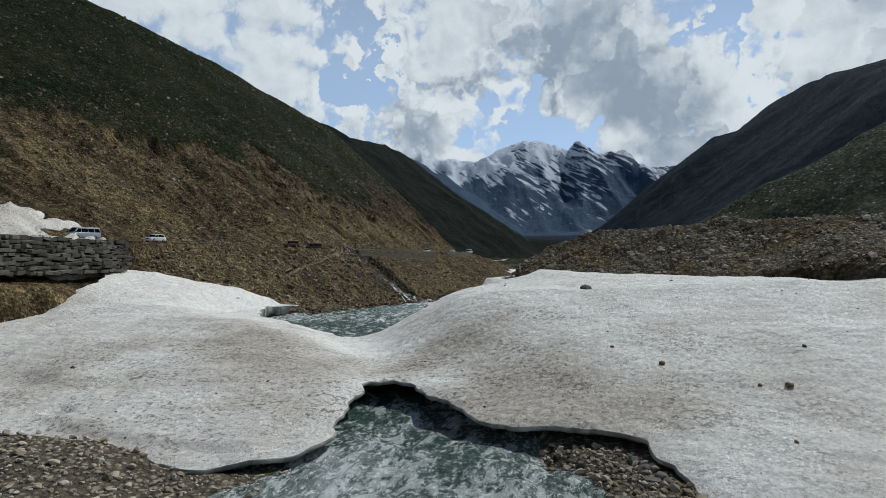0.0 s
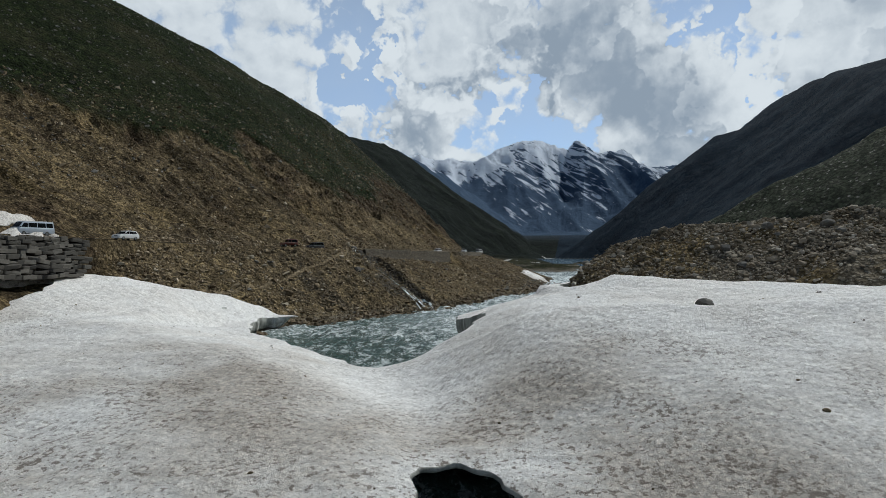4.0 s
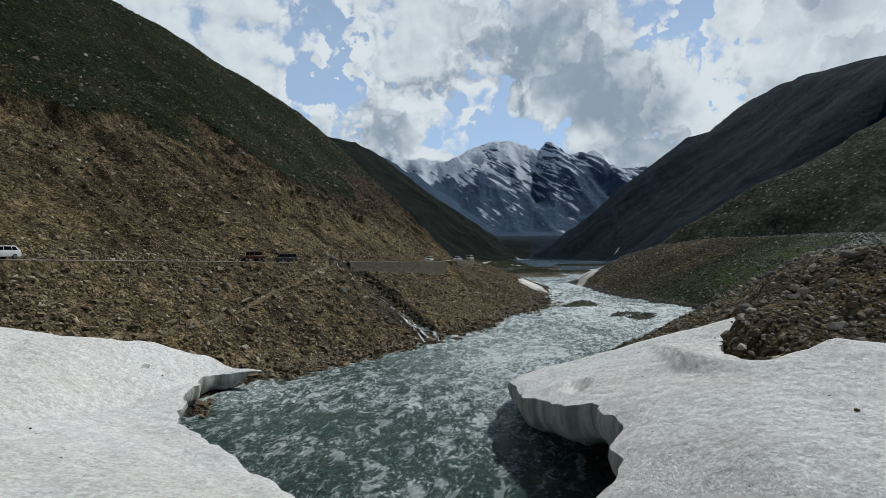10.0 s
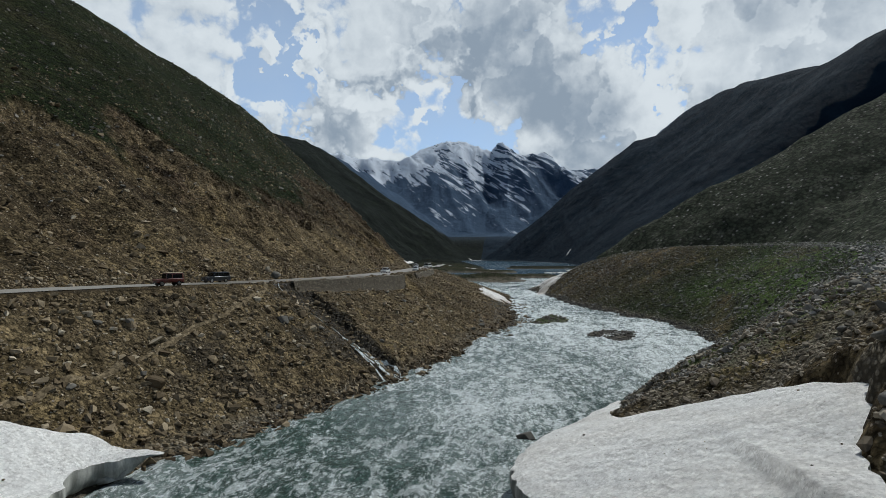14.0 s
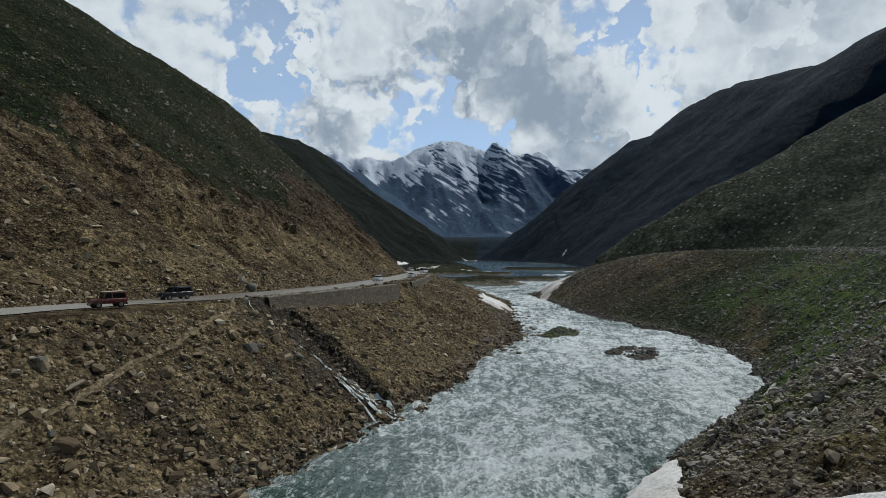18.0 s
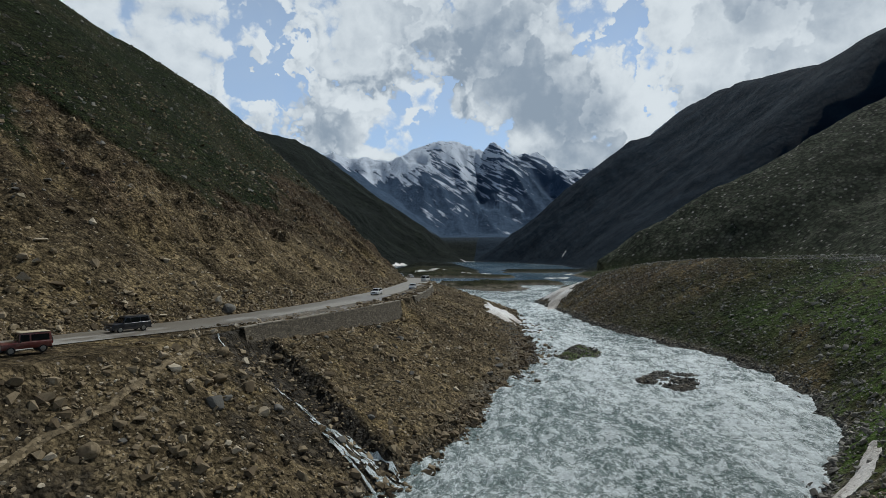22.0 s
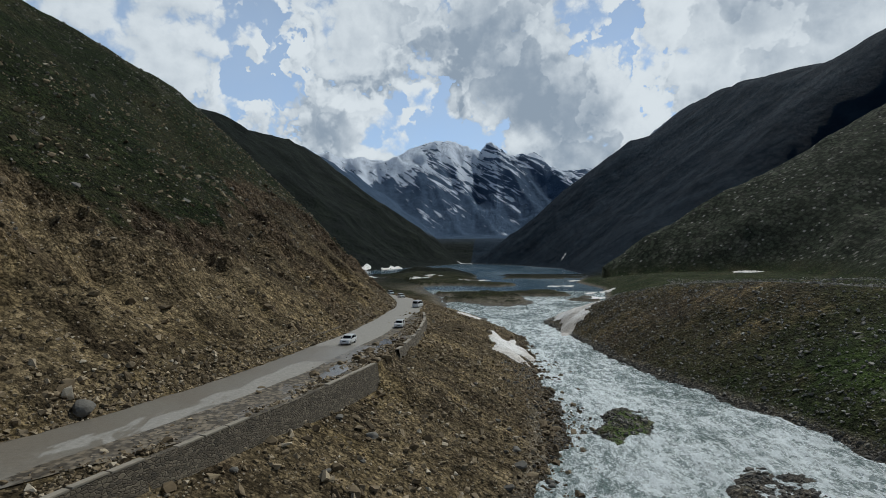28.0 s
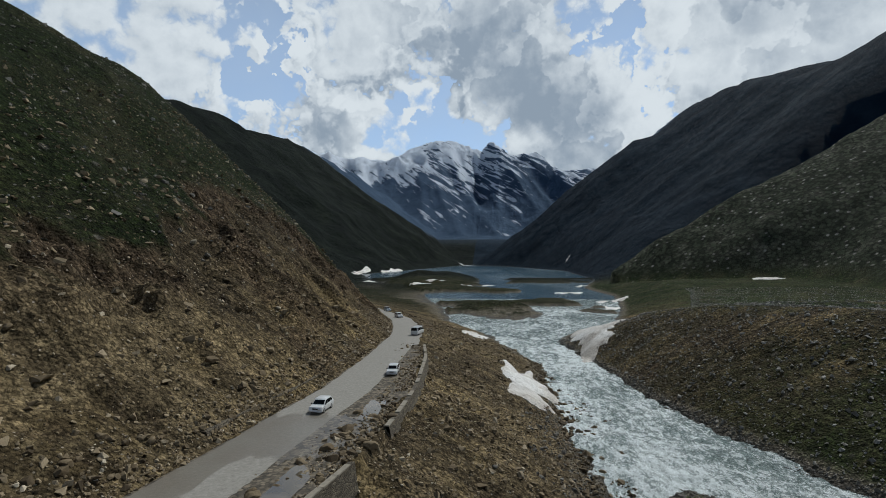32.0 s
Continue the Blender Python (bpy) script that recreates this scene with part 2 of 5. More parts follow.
def ground_height(X, Y):
    xl, xr = x_left(Y), x_right(Y)
    # wavy waterlines
    xl = xl + 1.6 * fbm(Y / 9, X * 0 + 1.5, 3, 11) * step01(60, 130, Y)
    xr = xr + 2.0 * fbm(Y / 11, X * 0 + 7.5, 3, 12) * step01(60, 130, Y)
    ro, ri, rz = road_out(Y), road_in(Y), road_z(Y)
    far = step01(420, 900, Y)
    # left: bank, road shelf, hillside
    s = np.clip((xl - X) / np.maximum(xl - ro, 2.0), 0, 1)
    bank = np.where(s >= 1, rz, WATER + (rz - wall_drop(Y) - WATER) * s ** bank_bow(Y))
    rough = np.sin(np.pi * np.clip(s, 0, 1)) ** 0.5
    bank = bank + rough * (1.1 * fbm(X / 9, Y / 9, 4, 21) + 0.5 * ridged(X / 4, Y / 4, 3, 22)) * (1 - far)
    # a cut stream bed and the trail's bench on the bank
    ys, wy = stream_y(X), cut_y(X)
    inbank = step01(0.0, 0.10, s) * (1 - step01(0.92, 1.0, s))
    bank = bank + inbank * (0.9 * np.exp(-((Y - wy - 0.9) / 1.8) ** 2) - 1.1 * step01(-1.6, 1.0, Y - ys) * (1 - step01(-1.5, 0.0, Y - wy)))
    d = np.maximum(ri - X, 0)
    up = soft_min(rz + d * hill_rise(Y), hill_top(Y) + 0.10 * d, 7.0) - rz
    up = np.where(d > 0, np.maximum(up, 0), 0)
    bare = bare_mask(X, Y, up)
    amp = np.clip(d / 14, 0, 1) * (1 - 0.7 * far)
    # chutes and rills run down the scar, crags stand out of its upper part
    sway = 1.3 * fbm(X / 24, Y / 24, 3, 39)
    chute = ridged(Y / 13 + 0.02 * d + sway, d / 90, 3, 31)
    rill = ridged(Y / 3.6 + 2 * sway, d / 24, 3, 33)
    crag = crag_mask(X, Y, up)
    scar = 3.0 * chute + 0.8 * rill + 1.2 * fbm(X / 6, Y / 6, 4, 38) + crag * (3.4 * ridged(X / 8, Y / 8, 4, 32) + 0.9 * ridged(X / 2.6, Y / 2.6, 2, 37)) - 1.2
    up = up + amp * (bare * scar + (1 - bare) * (2.0 * fbm(X / 30, Y / 30, 4, 34) + 0.6 * fbm(X / 5, Y / 5, 3, 35)))
    up = up - 2.2 * bare * np.clip(d / 20, 0, 1) * (1 - far)
    up = up + far * np.clip(d / 60, 0, 1) * (34 * ridged(X / 260, Y / 260, 5, 36) - 20)
    left = np.where(X > ro, bank, np.where(X > ri, rz + 0.0 * X, rz + up))
    # right: bank up to the terrace, terrace, hill behind, far hills
    rim, zt = rim_right(Y), rim_z(Y)
    q = np.clip((X - xr) / np.maximum(rim - xr, 2.0), 0, 1)
    rb = WATER + (zt - WATER) * (1 - (1 - q) ** 1.15)
    rb = rb + np.sin(np.pi * q) ** 0.5 * (0.9 * fbm(X / 10, Y / 10, 4, 41) + 0.35 * ridged(X / 3.5, Y / 3.5, 3, 42)) * (1 - far)
    rb = rb + 1.4 * bump_at(X, Y, -3, 101, 9, 13) + 3.0 * bump_at(X, Y, -10, 95, 7, 12) + (1 - step01(110, 150, Y)) * step01(0.15, 0.5, q) * (1.7 * fbm(X / 8, Y / 8, 4, 49) + 0.7 * ridged(X / 3, Y / 3, 2, 50))
    low = 1 - step01(42, 62, Y)
    rb = rb * (1 - low) + low * np.minimum(rb, WATER + 0.35 + 0.06 * (X - xr) + 0.2 * fbm(X / 2, Y / 2, 3, 48))
    e = np.maximum(X - rim, 0)
    terr = zt + 0.02 * np.minimum(e, 120) + np.clip(e / 10, 0, 1) * (1.4 * fbm(X / 22, Y / 22, 4, 43) + 1.2 * (1 - step01(110, 150, Y)) * fbm(X / 6, Y / 6, 3, 49) + 0.3 * ridged(X / 4, Y / 4, 2, 44))
    fm = np.maximum(X - foot_mid(Y), 0)
    mid = soft_min(0.57 * fm, 150 + 0.38 * fm, 20) - soft_min(np.float64(0.0), np.float64(150.0), 20)
    mid = mid + np.clip(fm / 60, 0, 1) * (12 * ridged(X / 150, Y / 150, 5, 45) + 4 * fbm(X / 40, Y / 40, 4, 46))
    fr = np.maximum(X - xr - 6, 0) * step01(880, 1250, Y)
    farr = soft_min(0.79 * fr, 250 + 0.38 * fr, 40) - soft_min(np.float64(0.0), np.float64(260.0), 40)
    farr = farr + 24 * np.exp(-((X - 655) / 80) ** 2) * step01(1500, 1700, Y) - 42 * step01(640, 920, X) * step01(1500, 1700, Y) - 26 * np.exp(-((X - 470) / 110) ** 2) * step01(1700, 1900, Y)
    farr = farr + np.clip(fr / 120, 0, 1) * (34 * ridged(X / 420, Y / 420, 6, 47) - 12)
    right = np.where(X < rim, rb, np.maximum(terr + np.maximum(mid, 0), terr + farr))
    # the moraine rises gently from the edge of the old snow
    away = (X + 10) * 0.421 + (Y - 88.8) * 0.906
    m = step01(-14, -5, X) * (1 - step01(14, 26, away)) * (Y > 40)
    right = right * (1 - m) + m * np.minimum(right, -4.0 + 0.045 * np.clip(X, 0, 60) + 0.48 * np.maximum(away, 0) + 1.5 * fbm(X / 7, Y / 7, 4, 58))
    # bed
    w = np.clip(np.minimum(X - xl, xr - X) / 4.0, 0, 1)
    bed = WATER - 1.5 * w + bars(X, Y) * np.clip(w * 2, 0, 1)
    Z = np.where(X < xl, left, np.where(X > xr, right, bed))
    Z = Z + 9 * bump_at(X, Y, -132, 965, 50, 235, 0.06) * (1 + 0.5 * fbm(X / 30, Y / 60, 4, 59))
    # valley end and the snowy range
    k = step01(2050, 2500, Y)
    floor_up = WATER + 60 * k + 0.10 * np.maximum(Y - 2300, 0)
    Z = np.maximum(Z, np.where(Y > 2050, floor_up, -99))
    rise = step01(2300, 4300, Y) ** 1.25 * (1 - 0.35 * step01(4330, 4900, Y))
    prof = np.interp(X, RANGE[:, 0], RANGE[:, 1]) - 88
    skew = X + 0.34 * (Y - 4300)
    slope = rise * (1 - step01(3900, 4280, Y))
    rough2 = (230 * ridged(skew / 520 + 0.35, Y / 2600, 4, 51) + 70 * ridged(skew / 150, Y / 700, 4, 53) - 60) * slope + 26 * ridged(X / 120, Y / 160, 4, 52) * rise
    return np.maximum(Z, np.where(Y > 2300, prof * rise + rough2 + 10, -99))


def bump_at(X, Y, x, y, rx, ry, turn=0.0):
    c, s = math.cos(turn), math.sin(turn)
    u, v = ((X - x) * c + (Y - y) * s) / rx, ((Y - y) * c - (X - x) * s) / ry
    return np.exp(-(u * u + v * v) ** 2)


def bars(X, Y):
    """Gravel bars that stand out of the shallow water."""
    n = 0.9 * fbm(X / 3.5, Y / 4.5, 4, 55)
    b = 2.15 * bump_at(X, Y, -18.5, 236, 6.2, 17, -0.30) - 1.0 * bump_at(X, Y, -24, 240, 3.2, 5.0) + 2.15 * bump_at(X, Y, -5, 210, 7.5, 10, -0.5)
    b = b + 2.5 * bump_at(X, Y, -42, 515, 24, 46, 0.15) + 2.6 * bump_at(X, Y, -56, 405, 10, 22, 0.3) + 2.2 * bump_at(X, Y, -34, 262, 5.5, 40, 0.05)
    wide = step01(430, 560, Y) * (1 - step01(960, 1120, Y))
    strip = fbm(X / 70, Y / 60, 4, 56)
    return b * (1 + 0.8 * n) + wide * 3.4 * step01(0.02, 0.22, strip) + wide * 0.5


def bare_mask(X, Y, up):
    edge = bare_top(Y) + 5 * fbm(Y / 9, X / 30, 4, 61) + 5 * fbm(X / 5, Y / 5, 4, 62)
    return step01(-1.5, 1.5, edge - up)


def crag_mask(X, Y, up):
    """Where rock stands out of the loose scar."""
    return step01(-0.02, 0.22, fbm(X / 20, Y / 20, 4, 40) + 0.35 * np.clip(up / np.maximum(bare_top(Y), 6), 0, 1.2) - 0.20)


# ---- materials ----
def material(name):
    mat = bpy.data.materials.new(name)
    mat.use_nodes = True
    nt = mat.node_tree
    bsdf = nt.nodes["Principled BSDF"]
    return mat, nt, bsdf


class Nodes:
    """Short hand for building a node tree."""

    def __init__(self, nt):
        self.nt = nt
        self.geo = nt.nodes.new("ShaderNodeNewGeometry")
        self.pos = self.geo.outputs["Position"]

    def link(self, a, b):
        self.nt.links.new(a, b)

    def put(self, socket, v):
        if isinstance(v, (int, float)):
            socket.default_value = v
        elif isinstance(v, tuple):
            socket.default_value = v if len(v) != 3 or socket.type != "RGBA" else (*v, 1)
        else:
            self.link(v, socket)

    def math(self, op, a, b=0.0, clamp=False):
        n = self.nt.nodes.new("ShaderNodeMath")
        n.operation, n.use_clamp = op, clamp
        self.put(n.inputs[0], a), self.put(n.inputs[1], b)
        return n.outputs[0]

    def noise(self, scale, detail=4, rough=0.55, vec=None, stretch=None, warp=0.0):
        vec = vec or self.pos
        if stretch:
            mp = self.nt.nodes.new("ShaderNodeMapping")
            mp.inputs["Scale"].default_value = stretch
            self.link(vec, mp.inputs[0])
            vec = mp.outputs[0]
        n = self.nt.nodes.new("ShaderNodeTexNoise")
        n.inputs["Scale"].default_value, n.inputs["Detail"].default_value = scale, detail
        n.inputs["Roughness"].default_value, n.inputs["Distortion"].default_value = rough, warp
        self.link(vec, n.inputs[0])
        return n.outputs[0]

    def cells(self, scale, feature="F1", out="Distance", vec=None):
        n = self.nt.nodes.new("ShaderNodeTexVoronoi")
        n.feature = feature
        n.inputs["Scale"].default_value = scale
        self.link(vec or self.pos, n.inputs[0])
        return n.outputs[out]

    def attr(self, name):
        n = self.nt.nodes.new("ShaderNodeAttribute")
        n.attribute_name = name
        return n.outputs["Fac"]

    def range(self, v, a, b, lo=0.0, hi=1.0):
        n = self.nt.nodes.new("ShaderNodeMapRange")
        n.interpolation_type = "SMOOTHSTEP"
        self.put(n.inputs[0], v)
        for i, x in enumerate((a, b, lo, hi)):
            n.inputs[i + 1].default_value = x
        return n.outputs[0]

    def mix(self, f, a, b):
        n = self.nt.nodes.new("ShaderNodeMix")
        n.data_type = "RGBA"
        self.put(n.inputs[0], f), self.put(n.inputs[6], a), self.put(n.inputs[7], b)
        return n.outputs[2]

    def mul(self, col, f):
        n = self.nt.nodes.new("ShaderNodeMix")
        n.data_type, n.blend_type = "RGBA", "MULTIPLY"
        n.inputs[0].default_value = 1.0
        self.put(n.inputs[6], col), self.put(n.inputs[7], f)
        return n.outputs[2]

    def rubble(self, col, scale, lo, hi, gap=0.5):
        """Breaks a colour into stones of uneven brightness with dark joints."""
        col = self.mul(col, self.range(self.cells(scale, "F1", "Color"), 0.2, 0.8, lo, hi))
        return self.mul(col, self.range(self.cells(scale), 0.42, 0.75, 1.0, gap))

    def ramp(self, v, stops):
        n = self.nt.nodes.new("ShaderNodeValToRGB")
        els = n.color_ramp.elements
        while len(els) < len(stops):
            els.new(0.5)
        for e, (p, c) in zip(els, stops):
            e.position, e.color = p, (*c, 1)
        self.link(v, n.inputs[0])
        return n.outputs[0]

    def bump(self, h, strength, distance, normal=None):
        n = self.nt.nodes.new("ShaderNodeBump")
        n.inputs["Strength"].default_value, n.inputs["Distance"].default_value = strength, distance
        self.link(h, n.inputs["Height"])
        if normal:
            self.link(normal, n.inputs["Normal"])
        return n.outputs[0]


def ground_material():
    mat, nt, bsdf = material("ground")
    g = Nodes(nt)
    n1, n2, n3 = g.noise(0.05, 5, 0.6), g.noise(0.5, 6, 0.65), g.noise(3.0, 5, 0.7)
    soil = g.ramp(n2, [(0.28, (0.030, 0.024, 0.015)), (0.46, (0.078, 0.061, 0.036)), (0.60, (0.122, 0.098, 0.058)), (0.78, (0.200, 0.164, 0.104))])
    soil = g.mix(g.range(n1, 0.42, 0.66), soil, g.mix(0.45, soil, (0.050, 0.040, 0.030)))
    fan = g.noise(0.10, 6, 0.6, stretch=(0.3, 1.0, 0.3), warp=0.5)
    soil = g.mix(g.math("MULTIPLY", g.range(fan, 0.50, 0.58), 0.6), soil, g.mix(n2, (0.135, 0.105, 0.052), (0.28, 0.218, 0.120)))
    soil = g.mix(g.math("MULTIPLY", g.range(g.noise(0.16, 6, 0.62, warp=0.8), 0.53, 0.64), 0.45), soil, g.mix(n2, (0.018, 0.013, 0.010), (0.075, 0.052, 0.038)))
    soil = g.mix(g.math("MULTIPLY", g.attr("topsoil"), 0.85), soil, g.mix(n2, (0.020, 0.017, 0.012), (0.085, 0.068, 0.045)))
    # rills of paler and darker earth down the slope, red-brown rock on the crags
    rill = g.noise(0.45, 6, 0.65, stretch=(0.16, 1.0, 0.16), warp=0.4)
    soil = g.mul(soil, g.range(rill, 0.34, 0.66, 0.72, 1.25))
    soil = g.mix(g.math("MULTIPLY", g.attr("tan"), 0.55), soil, g.mul(g.mix(n2, (0.100, 0.079, 0.046), (0.280, 0.224, 0.138)), g.range(rill, 0.34, 0.66, 0.75, 1.2)))
    soil = g.mix(g.math("MULTIPLY", g.math("MULTIPLY", g.attr("crag"), 0.55), g.range(g.attr("tan"), 0.0, 1.0, 1.0, 0.35)), soil, g.ramp(g.noise(0.9, 7, 0.72), [(0.32, (0.020, 0.015, 0.011)), (0.5, (0.085, 0.062, 0.042)), (0.7, (0.19, 0.142, 0.098))]))
    soil = g.rubble(soil, 0.7, 0.75, 1.28, 0.80)
    soil = g.rubble(soil, 2.6, 0.60, 1.45, 0.60)
    soil = g.mul(soil, (1.13, 1.08, 1.02))
    # pale stone chips in the soil
    chip = g.cells(1.3, "F1", "Color")
    dist = g.cells(1.3)
    soil = g.mix(g.math("MULTIPLY", g.range(dist, 0.22, 0.12), g.range(chip, 0.62, 0.66)), soil, (0.33, 0.28, 0.22))
    grass = g.ramp(n2, [(0.28, (0.007, 0.011, 0.004)), (0.50, (0.017, 0.026, 0.009)), (0.70, (0.034, 0.046, 0.015)), (0.85, (0.070, 0.072, 0.034))])
    grass = g.mix(g.range(n1, 0.40, 0.70), grass, g.mix(0.5, grass, (0.075, 0.066, 0.038)))
    grass = g.mix(g.math("MULTIPLY", g.range(n3, 0.50, 0.66), 0.55), grass, (0.005, 0.008, 0.003))
    grass = g.mix(g.math("MULTIPLY", g.range(g.noise(0.9, 5, 0.7, warp=0.6), 0.56, 0.68), 0.4), grass, (0.045, 0.056, 0.020))
    grass = g.mul(grass, g.range(g.noise(1.1, 5, 0.7, stretch=(1.0, 0.3, 1.6)), 0.36, 0.62, 0.55, 1.3))
    ws, wd = g.cells(0.22, "F1", "Color"), g.cells(0.22)
    grass = g.mix(g.math("MULTIPLY", g.range(wd, 0.24, 0.14), g.range(ws, 0.60, 0.63)), grass, (0.085, 0.082, 0.070))
    gs = g.cells(0.9, "F1", "Color")
    gd = g.cells(0.9)
    grass = g.mix(g.math("MULTIPLY", g.range(gd, 0.24, 0.10), g.range(gs, 0.78, 0.80)), grass, (0.20, 0.19, 0.17))
    grass = g.rubble(grass, 0.8, 0.75, 1.3, 0.8)
    grass = g.rubble(grass, 3.2, 0.60, 1.5, 0.6)
    grass = g.mul(grass, (0.86, 0.84, 0.82))
    # right of the river, extra light is put into the grass colour
    grass = g.mul(grass, g.mix(g.attr("side"), (1.0, 1.0, 1.0), (1.6, 1.6, 1.5)))
    stony = g.ramp(g.noise(0.06, 7, 0.66), [(0.3, (0.020, 0.026, 0.016)), (0.5, (0.040, 0.047, 0.029)), (0.7, (0.088, 0.088, 0.066))])
    stony = g.mix(g.math("MULTIPLY", g.range(g.cells(0.17), 0.30, 0.16), g.range(g.cells(0.17, "F1", "Color"), 0.52, 0.60)), stony, (0.24, 0.225, 0.20))
    stony = g.rubble(stony, 0.35, 0.5, 1.5, 0.55)
    gravel = g.ramp(g.cells(2.4, "F1", "Color"), [(0.0, (0.10, 0.085, 0.066)), (0.5, (0.27, 0.235, 0.18)), (1.0, (0.46, 0.41, 0.33))])
    gravel = g.mix(g.range(g.cells(2.4), 0.30, 0.55), gravel, (0.11, 0.095, 0.072))
    col = g.mix(g.attr("bare"), grass, soil)
    col = g.mix(g.attr("gravel"), col, gravel)
    col = g.mix(g.attr("stony"), col, stony)
    col = g.mix(g.math("MULTIPLY", g.attr("wet"), 0.88), col, g.rubble(g.mix(n2, (0.016, 0.014, 0.011), (0.050, 0.042, 0.033)), 1.5, 0.5, 1.8, 0.5))
    # far slopes: cloud shade painted in as a near-black base colour
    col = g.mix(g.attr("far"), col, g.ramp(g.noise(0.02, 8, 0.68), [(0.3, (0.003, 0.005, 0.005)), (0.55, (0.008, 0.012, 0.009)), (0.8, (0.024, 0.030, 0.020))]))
    # right mountain: shade and distance haze painted in as dark blue
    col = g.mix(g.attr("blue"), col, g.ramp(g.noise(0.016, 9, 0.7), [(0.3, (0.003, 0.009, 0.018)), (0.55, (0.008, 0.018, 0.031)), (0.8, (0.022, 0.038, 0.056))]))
    col = g.mix(g.math("MULTIPLY", g.attr("lush"), g.range(n2, 0.35, 0.6)), col, (0.078, 0.122, 0.028))
    # far rock and snow of the high range, with blue distance haze painted in
    hazy_rock = g.ramp(g.noise(0.012, 8, 0.65), [(0.3, (0.032, 0.058, 0.102)), (0.7, (0.072, 0.110, 0.170))])
    sep = nt.nodes.new("ShaderNodeSeparateXYZ")
    g.link(g.pos, sep.inputs[0])
    slant = nt.nodes.new("ShaderNodeCombineXYZ")
    g.link(g.math("ADD", g.math("MULTIPLY", sep.outputs[0], 0.75), sep.outputs[2]), slant.inputs[0])
    g.link(g.math("MULTIPLY", g.math("SUBTRACT", sep.outputs[0], sep.outputs[2]), 0.16), slant.inputs[1])
    streak = g.noise(0.030, 8, 0.68, vec=slant.outputs[0], warp=0.6)
    sn = g.math("ADD", g.math("ADD", g.math("MULTIPLY", streak, 0.62), g.math("MULTIPLY", g.noise(0.004, 6, 0.6), 0.30)), g.math("ADD", g.math("MULTIPLY", g.attr("high"), 0.24), g.math("MULTIPLY", g.attr("drift"), 0.20)))
    hazy_rock = g.mix(g.range(sn, 0.715, 0.750), hazy_rock, (0.58, 0.63, 0.71))
    col = g.mix(g.attr("alp"), col, hazy_rock)
    g.link(col, bsdf.inputs["Base Color"])
    g.put(bsdf.inputs["Roughness"], g.range(g.attr("wet"), 0.0, 1.0, 0.95, 0.45))
    bsdf.inputs["Specular IOR Level"].default_value = 0.06
    stones = g.math("ADD", g.math("MULTIPLY", g.cells(0.9), -0.55), g.math("MULTIPLY", g.cells(2.4), -0.28))
    h = g.math("ADD", g.math("ADD", g.math("MULTIPLY", n2, 0.7), g.math("MULTIPLY", n3, 0.35)), stones)
    fine = g.bump(h, 1.0, 0.9)
    big = nt.nodes.new("ShaderNodeBump")
    big.inputs["Strength"].default_value = 0.8
    g.link(g.math("MULTIPLY", g.math("ADD", g.math("MULTIPLY", g.attr("far"), 16.0), g.math("MULTIPLY", g.attr("alp"), 24.0)), 1.0), big.inputs["Distance"])
    g.link(g.noise(0.03, 10, 0.68), big.inputs["Height"])
    g.link(fine, big.inputs["Normal"])
    g.link(big.outputs[0], bsdf.inputs["Normal"])
    return mat


def snow_material():
    mat, nt, bsdf = material("old_snow")
    g = Nodes(nt)
    n0, n1, n2, n3 = g.noise(0.045, 4, 0.55), g.noise(0.22, 6, 0.62), g.noise(1.1, 6, 0.66), g.noise(7.0, 5, 0.75)
    dirt = g.attr("dirt")
    n5 = g.noise(0.09, 5, 0.6)
    col = g.ramp(n2, [(0.26, (0.74, 0.73, 0.72)), (0.40, (0.82, 0.815, 0.81)), (0.54, (0.90, 0.90, 0.895)), (0.8, (0.95, 0.95, 0.95))])
    col = g.rubble(col, 4.6, 0.90, 1.06, 0.88)
    col = g.mul(col, g.mix(g.range(n5, 0.4, 0.62), (1.0, 0.985, 0.965), (0.96, 0.93, 0.895)))
    # broad brownish dirt, then flecks and fine dark grit gathered in the hollows
    col = g.mix(g.math("MULTIPLY", g.math("MULTIPLY", g.range(g.math("ADD", n0, g.math("MULTIPLY", n2, 0.3)), 0.45, 0.72), dirt), 0.85), col, g.rubble(g.mix(n3, (0.37, 0.32, 0.265), (0.57, 0.51, 0.445)), 4.0, 0.75, 1.2, 0.75))
    fleck = g.range(g.math("ADD", g.math("MULTIPLY", g.noise(2.6, 7, 0.70), 0.8), g.math("MULTIPLY", n1, 0.25)), 0.560, 0.600)
    col = g.mix(g.math("MULTIPLY", fleck, g.math("ADD", 0.24, g.math("MULTIPLY", dirt, 0.7), True)), col, (0.20, 0.168, 0.140))
    crumb = g.range(g.noise(9.0, 4, 0.7), 0.60, 0.66)
    col = g.mix(g.math("MULTIPLY", crumb, g.math("ADD", 0.20, g.math("MULTIPLY", dirt, 0.5), True)), col, (0.20, 0.17, 0.14))
    grit = g.range(g.cells(2.6), 0.13, 0.06)
    col = g.mix(g.math("MULTIPLY", g.math("MULTIPLY", grit, g.range(n1, 0.46, 0.60)), 0.85), col, (0.075, 0.062, 0.05))
    # flanks and underside are mixed to a banded grey-green, darker than the top
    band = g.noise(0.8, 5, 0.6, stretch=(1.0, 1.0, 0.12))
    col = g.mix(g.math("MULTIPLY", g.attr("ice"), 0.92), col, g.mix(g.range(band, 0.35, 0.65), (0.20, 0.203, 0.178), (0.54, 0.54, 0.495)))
    g.link(col, bsdf.inputs["Base Color"])
    bsdf.inputs["Roughness"].default_value = 0.7
    bsdf.inputs["Specular IOR Level"].default_value = 0.2
